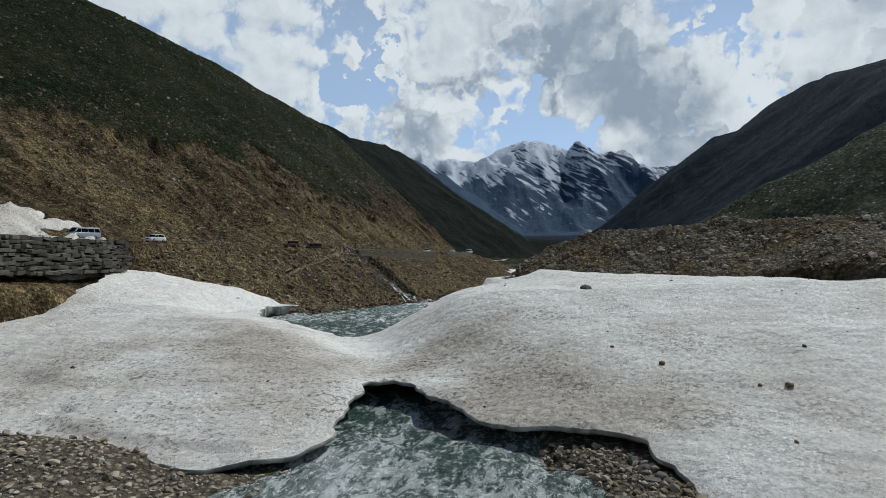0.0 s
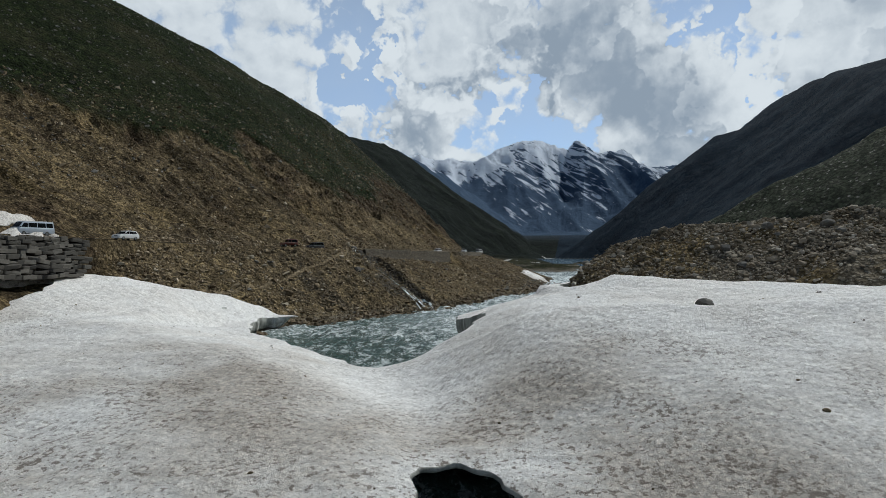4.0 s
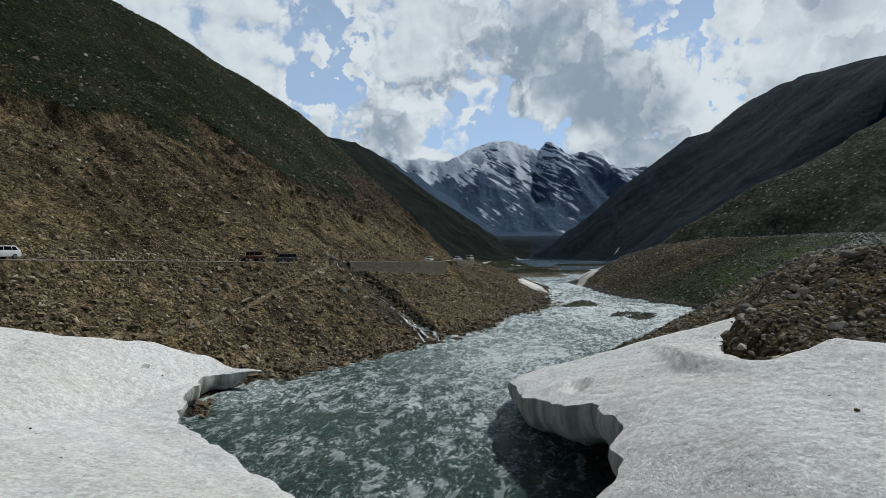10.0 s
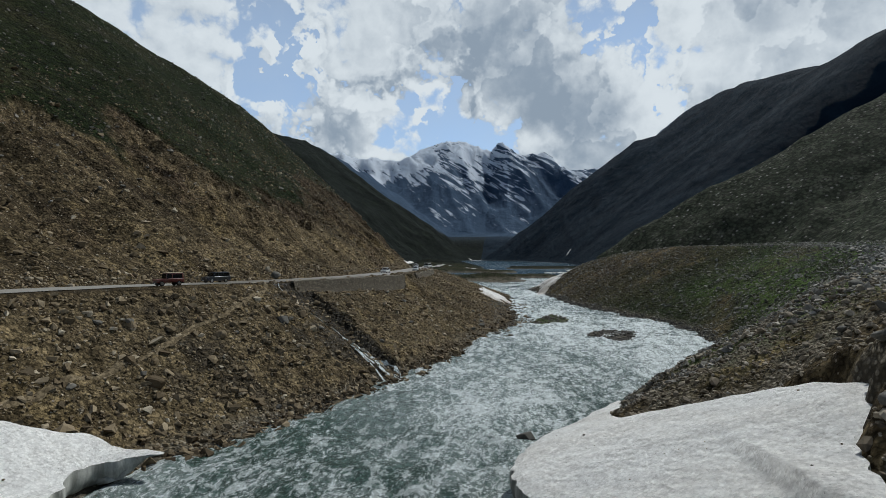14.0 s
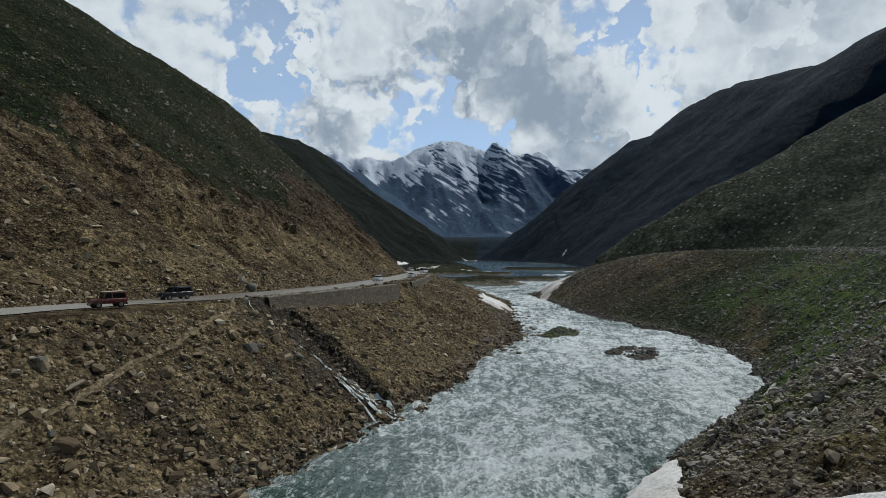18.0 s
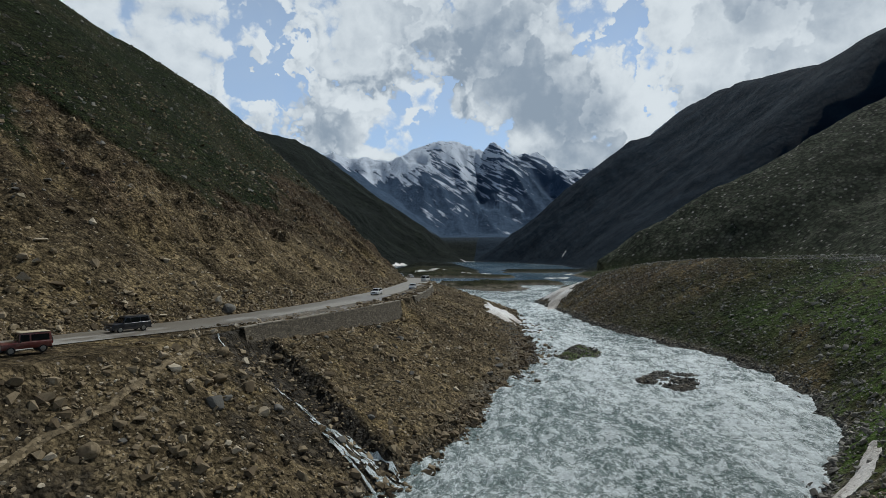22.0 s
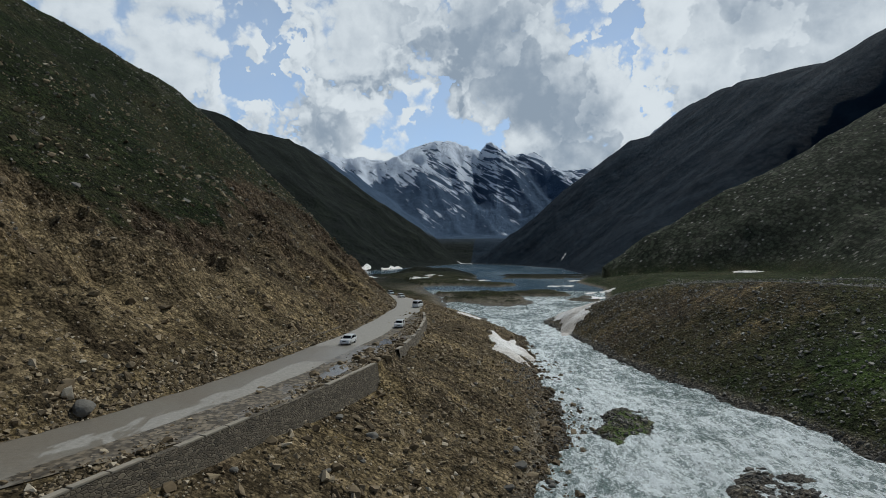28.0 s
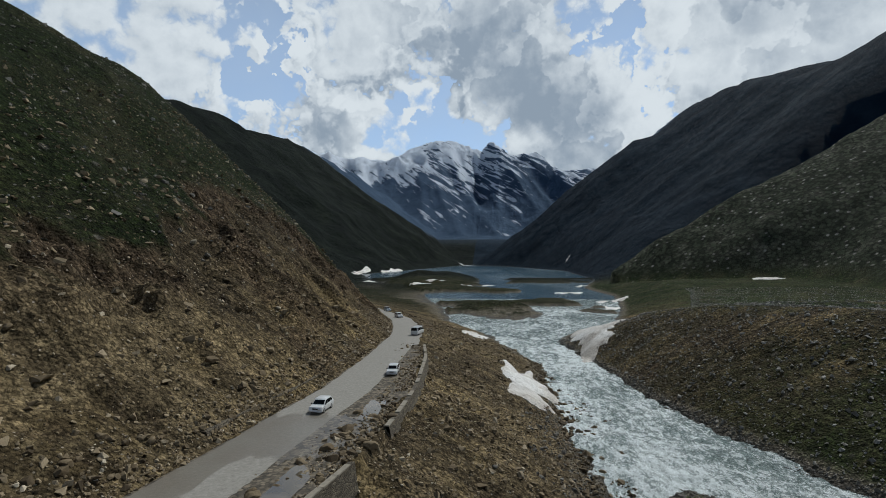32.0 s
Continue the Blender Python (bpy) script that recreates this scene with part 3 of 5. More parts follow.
    h = g.math("ADD", g.math("MULTIPLY", n2, 0.40), g.math("ADD", g.math("MULTIPLY", n3, 0.26), g.math("MULTIPLY", g.cells(1.3, "SMOOTH_F1"), 0.25)))
    g.link(g.bump(h, 1.0, 0.52), bsdf.inputs["Normal"])
    return mat


def water_material():
    mat, nt, bsdf = material("rushing_water")
    g = Nodes(nt)
    n1 = g.noise(0.30, 6, 0.62, stretch=(1.0, 0.45, 1.0), warp=0.5)
    n2 = g.noise(1.6, 6, 0.7, stretch=(1.0, 0.55, 1.0), warp=0.5)
    n3 = g.noise(0.05, 3, 0.5)
    n4 = g.noise(5.0, 5, 0.75, stretch=(1.0, 0.6, 1.0), warp=1.0)
    foam = g.math("ADD", g.math("ADD", g.math("MULTIPLY", n1, 0.45), g.math("MULTIPLY", n2, 0.35)), g.math("ADD", g.math("MULTIPLY", n4, 0.20), g.math("MULTIPLY", g.attr("rapid"), 0.16)))
    # broad milky foam, and small crisp whitecaps on the wave crests
    chop = g.noise(0.75, 8, 0.70, stretch=(1.0, 0.5, 1.0), warp=0.4)
    caps = g.range(g.math("ADD", chop, g.math("MULTIPLY", g.attr("rapid"), 0.05)), 0.535, 0.59)
    spray = g.math("MULTIPLY", g.range(g.noise(2.6, 6, 0.72, stretch=(1.0, 0.6, 1.0), warp=0.5), 0.525, 0.585), g.range(foam, 0.44, 0.64))
    f = g.math("ADD", g.math("MULTIPLY", g.range(foam, 0.54, 0.76), 0.50), g.math("ADD", g.math("MULTIPLY", caps, 0.40), g.math("MULTIPLY", spray, 0.60)), True)
    deep = g.mix(g.range(n3, 0.4, 0.65), (0.045, 0.088, 0.070), (0.088, 0.138, 0.120))
    # paler water: aerated, with some sky reflection painted into the base colour
    deep = g.mix(g.range(g.attr("milky"), 0.0, 1.0, 0.0, 0.75), deep, (0.21, 0.265, 0.255))
    deep = g.mul(deep, g.range(g.noise(2.2, 5, 0.7), 0.35, 0.65, 0.6, 1.3))
    col = g.mix(f, deep, (0.80, 0.85, 0.86))
    g.link(col, bsdf.inputs["Base Color"])
    g.put(bsdf.inputs["Roughness"], g.range(f, 0.0, 1.0, 0.09, 0.60))
    bsdf.inputs["IOR"].default_value = 1.33
    g.link(g.bump(g.math("ADD", n1, g.math("ADD", g.math("MULTIPLY", n2, 0.6), g.math("MULTIPLY", g.math("ADD", n4, chop), 0.45))), 1.0, 0.55), bsdf.inputs["Normal"])
    return mat


def lake_material():
    mat, nt, bsdf = material("lake_water")
    g = Nodes(nt)
    g.put(bsdf.inputs["Base Color"], g.mix(g.range(g.noise(0.012, 5, 0.6, stretch=(0.6, 0.15, 1)), 0.42, 0.62), (0.036, 0.080, 0.115), (0.14, 0.20, 0.24)))
    bsdf.inputs["Roughness"].default_value = 0.16
    bsdf.inputs["IOR"].default_value = 1.33
    g.link(g.bump(g.noise(0.6, 5, 0.6), 0.5, 0.2), bsdf.inputs["Normal"])
    return mat


def road_material():
    mat, nt, bsdf = material("dusty_asphalt")
    g = Nodes(nt)
    n1, n2 = g.noise(0.12, 6, 0.62), g.noise(2.5, 6, 0.7)
    n3 = g.noise(0.45, 6, 0.62, stretch=(1.0, 0.35, 1.0), warp=0.5)
    col = g.ramp(n2, [(0.3, (0.19, 0.178, 0.158)), (0.55, (0.27, 0.254, 0.226)), (0.8, (0.36, 0.338, 0.30))])
    w = g.range(g.math("ADD", n3, g.math("MULTIPLY", g.math("SUBTRACT", g.attr("damp"), 0.5), 0.55)), 0.47, 0.53)
    mud = g.mix(g.range(n1, 0.42, 0.6), g.mix(n2, (0.100, 0.083, 0.062), (0.165, 0.135, 0.098)), g.mix(n2, (0.112, 0.098, 0.076), (0.195, 0.172, 0.134)))
    col = g.mix(g.math("MULTIPLY", w, 0.68), col, mud)
    dirt = g.range(g.math("ADD", n3, g.math("MULTIPLY", g.math("SUBTRACT", g.attr("dirt"), 0.5), 0.8)), 0.46, 0.56)
    col = g.mix(dirt, col, g.rubble(g.mix(n2, (0.075, 0.060, 0.042), (0.17, 0.14, 0.10)), 2.2, 0.5, 1.6, 0.5))
    g.link(col, bsdf.inputs["Base Color"])
    g.put(bsdf.inputs["Roughness"], g.range(w, 0, 1, 0.9, 0.35))
    g.link(g.bump(n2, 0.4, 0.05), bsdf.inputs["Normal"])
    return mat


M_GROUND, M_SNOW, M_RIVER, M_LAKE, M_ROAD = ground_material(), snow_material(), water_material(), lake_material(), road_material()


def path_material():
    mat, nt, bsdf = material("trodden_earth")
    g = Nodes(nt)
    col = g.ramp(g.noise(1.6, 6, 0.7), [(0.3, (0.10, 0.076, 0.046)), (0.5, (0.17, 0.132, 0.082)), (0.7, (0.25, 0.20, 0.13))])
    g.link(g.rubble(col, 3.0, 0.7, 1.3, 0.6), bsdf.inputs["Base Color"])
    bsdf.inputs["Roughness"].default_value = 0.95
    bsdf.inputs["Specular IOR Level"].default_value = 0.06
    return mat


M_PATH = path_material()


# ---- large structure ----
def graded(marks):
    """Grid lines with a spacing that runs from mark to mark: (position, spacing)."""
    out = [marks[0][0]]
    p = np.array(marks, float)
    while out[-1] < p[-1, 0]:
        out.append(out[-1] + float(np.interp(out[-1], p[:, 0], p[:, 1])))
    return np.array(out)


def sheet(name, X, Y, Z, mat, keep=None, attrs=None, smooth=True):
    ny, nx = X.shape
    idx = np.arange(nx * ny).reshape(ny, nx)
    quads = np.stack([idx[:-1, :-1], idx[:-1, 1:], idx[1:, 1:], idx[1:, :-1]], -1).reshape(-1, 4)
    if keep is not None:
        quads = quads[keep.ravel()]
    used = np.unique(quads)
    back = np.full(nx * ny, -1)
    back[used] = np.arange(len(used))
    co = np.stack([X, Y, Z], -1).reshape(-1, 3)[used]
    return mesh_of(name, co, back[quads], mat, {k: v.ravel()[used] for k, v in (attrs or {}).items()}, smooth)


def mesh_of(name, co, quads, mat, attrs=None, smooth=True):
    me = bpy.data.meshes.new(name)
    n, k = len(quads), quads.shape[1]
    me.vertices.add(len(co))
    me.vertices.foreach_set("co", np.ascontiguousarray(co, np.float32).ravel())
    me.loops.add(n * k)
    me.loops.foreach_set("vertex_index", np.ascontiguousarray(quads, np.int32).ravel())
    me.polygons.add(n)
    me.polygons.foreach_set("loop_start", np.arange(0, n * k, k, dtype=np.int32))
    me.polygons.foreach_set("use_smooth", np.full(n, smooth))
    me.update(calc_edges=True)
    for key, v in (attrs or {}).items():
        a = me.attributes.new(key, "FLOAT", "POINT")
        a.data.foreach_set("value", np.ascontiguousarray(v, np.float32))
    me.materials.append(mat)
    return new(name, me)


# outline of the old snow that bridges the river, anticlockwise
SNOW_SOUTH = [(-78, 24), (-60, 27), (-36, 29), (-29, 30.6), (-22, 29.8), (-18.3, 31.5), (-16.6, 34.5), (-17.2, 39), (-18.3, 43.5), (-19.2, 48), (-17.4, 49.6), (-14.8, 47.6), (-12.4, 45.4),
              (-9.8, 42.6), (-7.2, 39.9), (-2.4, 39.2), (-0.4, 40.4), (1.4, 39.5), (3.3, 37.8), (4.9, 35.0), (5.6, 32.6), (8, 30.5), (13, 24), (20, 17), (48, 8)]
SNOW_EAST = [(52, 60), (30, 73), (14, 80), (2, 86), (-6, 88), (-10, 88.8), (-12.3, 87.6), (-14.2, 89.2), (-13.4, 93.2), (-11.4, 96.6), (-10.4, 98.6), (-8.4, 99.2), (-8.8, 101), (-6.2, 104), (-6.5, 110), (-9, 114), (-14.5, 116.5), (-19, 121), (-20.5, 124.5), (-18, 131), (-16.5, 137)]
SNOW_NORTH = [(-20, 134), (-24.5, 128), (-27.8, 121), (-29.6, 112), (-29.6, 104), (-27.5, 97), (-24, 90), (-21.2, 82.5), (-22.4, 79.5), (-21.4, 76), (-24, 74), (-27, 74.2), (-32.7, 73.3), (-40, 79),
              (-48.5, 84.7), (-53, 88.4), (-56.1, 92), (-59.1, 97.1), (-61.5, 101.3), (-63.3, 105.6), (-62.4, 108.3), (-60.7, 110.2), (-58.7, 111.2), (-61.5, 112), (-65.5, 110.5), (-69, 106.5), (-73, 100), (-79, 91), (-80.5, 84), (-76.5, 77), (-74, 68), (-73.5, 58), (-76, 40)]


def outline(points, step=0.45, wobble=0.9, seed=0):
    p = np.array(points + points[:1], float)
    seg = np.hypot(*(p[1:] - p[:-1]).T)
    at = np.r_[0, np.cumsum(seg)]
    q = np.arange(0, at[-1], step)
    xy = np.stack([np.interp(q, at, p[:, 0]), np.interp(q, at, p[:, 1])], 1)
    k = np.array([1, 2, 3, 2, 1]) / 9
    for _ in range(2):
        xy = sum(np.roll(xy, s, 0) * w for s, w in zip((-2, -1, 0, 1, 2), k))
    xy[:, 0] += wobble * (fbm(q / 3, q * 0 + 0.3, 3, 71 + seed) + 0.45 * fbm(q / 0.9, q * 0 + 2.3, 2, 75 + seed))
    xy[:, 1] += wobble * (fbm(q / 3, q * 0 + 5.3, 3, 72 + seed) + 0.45 * fbm(q / 0.9, q * 0 + 7.3, 2, 76 + seed))
    return xy


def inside(poly, X, Y):
    """Signed distance to a closed outline (positive inside) and the nearest point on it."""
    sh = X.shape
    P = np.stack([X.ravel(), Y.ravel()], 1)
    best, near = np.full(len(P), 1e9), np.zeros_like(P)
    odd = np.zeros(len(P), bool)
    for a, b in zip(poly, np.roll(poly, -1, 0)):
        d = b - a
        t = np.clip(((P - a) @ d) / max(d @ d, 1e-9), 0, 1)
        c = a + t[:, None] * d
        e = ((P - c) ** 2).sum(1)
        m = e < best
        best[m], near[m] = e[m], c[m]
        cross = ((a[1] > P[:, 1]) != (b[1] > P[:, 1]))
        if abs(d[1]) > 1e-12:
            odd ^= cross & (P[:, 0] < d[0] * (P[:, 1] - a[1]) / d[1] + a[0])
    dist = np.sqrt(best) * np.where(odd, 1, -1)
    return dist.reshape(sh), near.reshape(*sh, 2)


def snow_top(x, y):
    axis = -12 - 0.475 * (y - 40)
    u = (x - axis) * 0.9
    zr = np.minimum(-11.4 + 0.235 * np.maximum(y - 38, -20), -3.9 + 0.012 * (y - 70)) + 0.045 * np.clip(x, 0, 60)
    zn = np.minimum(-8.6 + 0.32 * (x + 28.6), -1.9) - 0.2 * np.maximum(y - 105, 0)
    zn = np.maximum(zn, -12.2 + 0 * x)
    zr = zr + (zn - zr) * step01(74, 92, y)
    zl = np.minimum(-12.0 + 0.115 * np.maximum(y - 30, -20), -7.2) + 0.34 * np.clip(-67 - x, 0, 14) * step01(60, 80, y)
    e = np.minimum((x + 32.7) * 0.568 + (y - 73.3) * 0.823, -2.0)
    zl = soft_min(zl, -10.7 - 0.21 * e + 0.55 * np.maximum(-63 - x, 0), 0.5)
    m = 1 / (1 + np.exp(-u / 5.0))
    z = zl + (zr - zl) * m - (0.9 + 1.9 * step01(40, 62, y) + 0.6 * step01(66, 76, y)) * np.exp(-(u / 8.0) ** 2) * (1 - step01(80, 90, y))
    # a melt pit and a broken step near the far end
    z = z - 0.9 * np.exp(-(((x + 23.4) / 0.75) ** 2 + ((y - 95.3) / 2.2) ** 2) ** 2)
    e = x + 16.9 - 0.9 * np.exp(-((y - 87.5) / 2.5) ** 2)
    z = z + 0.95 * step01(0, 0.5, e) * np.exp(-np.maximum(e, 0) / 3.0) * step01(86.5, 89, y) * (1 - step01(95, 105, y))
    # a scooped hollow, a small hole and a sagging fold near the first edge
    z = z - 0.9 * bump_at(x, y, -49.5, 41.0, 3.4, 2.4) - 0.8 * bump_at(x, y, -37.5, 34.7, 0.8, 0.5)
    fold = np.interp(x, [-40, -34.8, -30, -26, -20.5], [34.2, 32.9, 32.2, 32.1, 32.6])
    z = z - 0.35 * (1 - step01(-0.3, 0.3, y - fold)) * step01(-41, -36, x) * (1 - step01(-22, -19.5, x))
    return z + 0.5 * fbm(x / 9, y / 9, 4, 81)


def snow_dirt(x, y):
    """How dirty the old snow is, from 0 to 1."""
    d = 0.14 + 0.30 * (1 - step01(46, 66, y)) + 0.25 * bump_at(x, y, -36, 46, 16, 14) + 0.45 * bump_at(x, y, -30, 38, 16, 7) + 0.45 * bump_at(x, y, -34, 54, 12, 8) + 0.65 * bump_at(x, y, -11, 54, 9, 13, 0.4) + 0.45 * bump_at(x, y, 2, 44, 9, 6)
    return np.clip(d + 0.7 * fbm(x / 7, y / 7, 4, 85) - 0.32 * step01(62, 84, y) - 0.12 * step01(-4, 12, x), 0, 1)


def under_snow(x, y):
    """How far the water has eaten under the snow's edge."""
    return 3.4 - 2.2 * bump_at(x, y, -62, 107, 4, 6) - 1.6 * bump_at(x, y, -26, 96, 6, 22)


def snow_body(name, poly, top, thick, cell=0.42, dirty=snow_dirt, under=under_snow):
    lo, hi = poly.min(0) - cell, poly.max(0) + cell
    X, Y = np.meshgrid(np.arange(lo[0], hi[0], cell), np.arange(lo[1], hi[1], cell))
    D, near = inside(poly, X, Y)
    C = (D[:-1, :-1] + D[:-1, 1:] + D[1:, 1:] + D[1:, :-1]) / 4
    keep = C > 0
    touch = np.zeros(X.shape, int)
    for a in (0, 1):
        for b in (0, 1):
            touch[a:X.shape[0] - 1 + a, b:X.shape[1] - 1 + b] += keep
    rim = (touch > 0) & (touch < 4)
    X, Y = np.where(rim, near[..., 0], X), np.where(rim, near[..., 1], Y)
    D = np.where(rim, 0, np.maximum(D, 0))
    Z = top(X, Y) - 0.12 * np.exp(-D / 0.4) + 0.15 * fbm(X / 2.4, Y / 2.4, 2, 82) + 0.10 * ridged(X / 4.5, Y / 4.5, 2, 83)
    T = thick(X, Y, D)
    B = Z - T
    ny, nx = X.shape
    idx = np.arange(nx * ny).reshape(ny, nx)
    q = np.stack([idx[:-1, :-1], idx[:-1, 1:], idx[1:, 1:], idx[1:, :-1]], -1).reshape(-1, 4)[keep.ravel()]
    e = np.concatenate([q[:, [0, 1]], q[:, [1, 2]], q[:, [2, 3]], q[:, [3, 0]]])
    key = np.sort(e, 1)
    _, first, count = np.unique(key[:, 0] * (nx * ny) + key[:, 1], return_index=True, return_counts=True)
    border = e[first[count == 1]]
    n = nx * ny
    # the flank has its own rim, bulges a little and is undercut
    iny, inx = np.gradient(D)
    for _ in range(6):
        inx, iny = [(v + np.roll(v, 1, 0) + np.roll(v, -1, 0) + np.roll(v, 1, 1) + np.roll(v, -1, 1)) / 5 for v in (inx, iny)]
    size = np.maximum(np.hypot(inx, iny), 1e-6)
    inx, iny = inx / size, iny / size
    deep = under(X, Y) * (1 + 0.5 * fbm(X / 3, Y / 3, 3, 84))
    rows = [(0.0, 0.0), (-0.03, 0.22), (0.06, 0.5), (0.3, 0.78), (1.0, 1.0)]
    co = np.concatenate([np.stack([X, Y, Z], -1).reshape(-1, 3)] + [np.stack([X + k * deep * inx, Y + k * deep * iny, Z - h * T], -1).reshape(-1, 3) for k, h in rows])
    flank = [np.stack([border[:, 1] + k * n, border[:, 0] + k * n, border[:, 0] + (k + 1) * n, border[:, 1] + (k + 1) * n], 1) for k in range(1, 5)]
    quads = np.concatenate([q, q[:, ::-1] + 5 * n] + flank)
    used = np.unique(quads)
    back = np.full(6 * n, -1)
    back[used] = np.arange(len(used))
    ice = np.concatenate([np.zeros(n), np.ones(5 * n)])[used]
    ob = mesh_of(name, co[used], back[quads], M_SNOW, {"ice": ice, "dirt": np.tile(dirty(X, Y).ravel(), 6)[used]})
    return ob


SNOW_EDGE = outline(SNOW_SOUTH + SNOW_EAST + SNOW_NORTH)


def snow_thick(x, y, d):
    edge = 0.75 + 0.9 * step01(55, 80, y) + 1.3 * step01(-38, -28, x) * step01(72, 84, y)
    tip = bump_at(x, y, -58.8, 111.3, 2.2, 2.4)
    return edge * (1 - 0.85 * tip) + 0.8 * bump_at(x, y, -62, 103, 5, 7) * (1 - tip) + 1.2 * (1 - np.exp(-d / 6))


def build_ground():
    xs = graded([(-3600, 90), (-1700, 50), (-1400, 22), (-500, 12), (-240, 3.2), (-130, 0.9), (-80, 0.62), (20, 0.62), (60, 1.0), (140, 3.5), (400, 10), (700, 22), (1500, 50), (3600, 90)])
    ys = graded([(-160, 14), (-20, 2.0), (25, 0.8), (80, 0.62), (230, 0.7), (330, 1.2), (460, 2.6), (800, 8), (2000, 26), (2600, 30), (4300, 24), (4800, 60)])
    X, Y = np.meshgrid(xs, ys)
    Z = ground_height(X, Y)
    # the snow lies on the ground: keep the ground below its underside
    box = (X > -104) & (X < 54) & (Y > 10) & (Y < 140)
    D = np.full(X.shape, -9.0)
    D[box] = inside(SNOW_EDGE, X[box], Y[box])[0]
    T = snow_top(X, Y) - snow_thick(X, Y, np.maximum(D, 0)) - 0.25
    low = step01(-0.5, 2.0, D)
    Z = np.where(D > -0.5, Z * (1 - low) + np.minimum(Z, T) * low, Z)
    ro, ri, rz = road_out(Y), road_in(Y), road_z(Y)
    up = np.where(X < ri, Z - rz, 0)
    lefty = X < x_left(Y)
    far = step01(430, 560, Y)
    bare = np.where(lefty, np.where(X < ri, bare_mask(X, Y, up), 1.0), 0.0)
    bare = bare * (1 - far) + far * np.where(lefty, 0.15, 0.1)
    q = (X - x_right(Y)) / np.maximum(rim_right(Y) - x_right(Y), 2)
    fit_r = (~lefty) & (X > x_right(Y))
    bare_r = np.clip(-0.10 + 1.6 * fbm(X / 14, Y / 14, 4, 63), 0, 1) * (1 - far) + 0.75 * step01(250, 320, Y) * (1 - step01(0.8, 1.1, q)) * (1 - far)
    bare_r = np.maximum(bare_r, 1 - step01(118, 150, Y + 0.5 * fbm(X / 8, Y / 8, 3, 64) * 30))
    bare = np.where(fit_r, np.clip(bare_r, 0, 1), bare)
    gravel = (1 - step01(0.4, 2.0, Z - WATER)) * (1 - step01(700, 1000, Y)) + np.where((Y < 34) & lefty, 1, 0)
    gravel = np.where(fit_r & (Y < 150), np.maximum(gravel, 0.85 * step01(-0.1, 0.3, fbm(X / 5, Y / 5, 3, 65))), gravel)
    wet = 1 - step01(0.1, 0.8, Z - WATER + 0.6 * fbm(X / 3, Y / 3, 3, 66))
    wet = np.where(lefty & (Y < 34), np.minimum(wet, 1 - step01(0.0, 1.5, x_left(Y) - X)), wet)
    ys, wy = stream_y(X), cut_y(X)
    onbank = (X < x_left(Y)) & (X > -69.5)
    gully = step01(-2.2, -0.6, Y - ys + 0.8 * fbm(X / 2, Y / 2, 3, 67)) * (1 - step01(-0.2, 0.6, Y - wy)) * onbank
    shore = np.interp(X, [-70, -68, -63.6, -60, -54, -47], [154, 152, 148, 145.5, 148.5, 153])
    seep = step01(-1, 3, Y - shore + 2 * fbm(X / 2.5, Y / 2.5, 4, 69)) * (Y < wy) * onbank * step01(-0.22, 0.12, fbm(X / 3.5, Y / 3.5, 4, 70))
    damp = np.maximum(bump_at(X, Y, -64, 130, 8, 6), bump_at(X, Y, -72, 133, 4, 3)) * step01(-0.15, 0.25, fbm(X / 3, Y / 3, 3, 67) + 0.1)
    wet = np.maximum(np.maximum(wet, gully), np.maximum(0.9 * seep, 0.8 * damp))
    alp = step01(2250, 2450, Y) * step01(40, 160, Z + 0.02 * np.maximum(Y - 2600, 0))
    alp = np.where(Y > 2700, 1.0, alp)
    high = np.clip((Z - 120) / 700 + 0.32 * step01(-480, -680, X) * step01(380, 620, Z), 0, 1.2) * alp
    # masks of the far slopes that carry painted shade and haze
    far_shade = np.maximum(step01(520, 950, Y) * lefty, step01(800, 1000, Y)) * (1 - alp)
    stony = step01(0, 25, X - foot_mid(Y)) * fit_r * (1 - step01(900, 1150, Y + 0.3 * X)) * (Y > 150)
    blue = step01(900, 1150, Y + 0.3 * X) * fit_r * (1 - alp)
    side = fit_r * (Y > 100) * (1 - step01(900, 1100, Y))
    lush = fit_r * np.clip(0.75 * step01(0.10, 0.4, q) * step01(150, 175, Y) * (1 - step01(235, 270, Y)) + 1.3 * bump_at(X, Y, 10, 160, 22, 34, -0.5) + 0.3 * bump_at(X, Y, 95, 430, 60, 120), 0, 1) * step01(-0.25, 0.25, fbm(X / 6, Y / 6, 3, 68) + 0.05)
    lush = np.maximum(lush, 0.9 * bump_at(X, Y, -18.5, 234, 5.0, 14, -0.3) * (Z > WATER + 0.2))
    topsoil = (X < ri) * step01(0.35, 0.75, (up + 8 * fbm(X / 6, Y / 6, 4, 77)) / np.maximum(bare_top(Y), 5)) * step01(150, 230, Y)
    skew = X + 0.34 * (Y - 4300)
    drift = alp * (0.5 + 0.5 * ridged(skew / 210 + 1.7, Y / 1500, 5, 54))
    crag = crag_mask(X, Y, up) * (X < ri)
    tan = (0.55 + 0.45 * step01(165, 200, Y)) * lefty * (X < ri) * step01(-6, 6, 216 - Y - 1.5 * (up - 30) + 16 * fbm(X / 15, Y / 15, 4, 78)) * step01(100, 118, Y) * step01(-0.35, 0.05, fbm(X / 9, Y / 9, 4, 79))
    tan = np.where(lefty & (X > ro), 1.0 * step01(-0.3, 0.1, fbm(X / 10, Y / 10, 4, 80)) * (Y > 90) * (1 - far), tan)
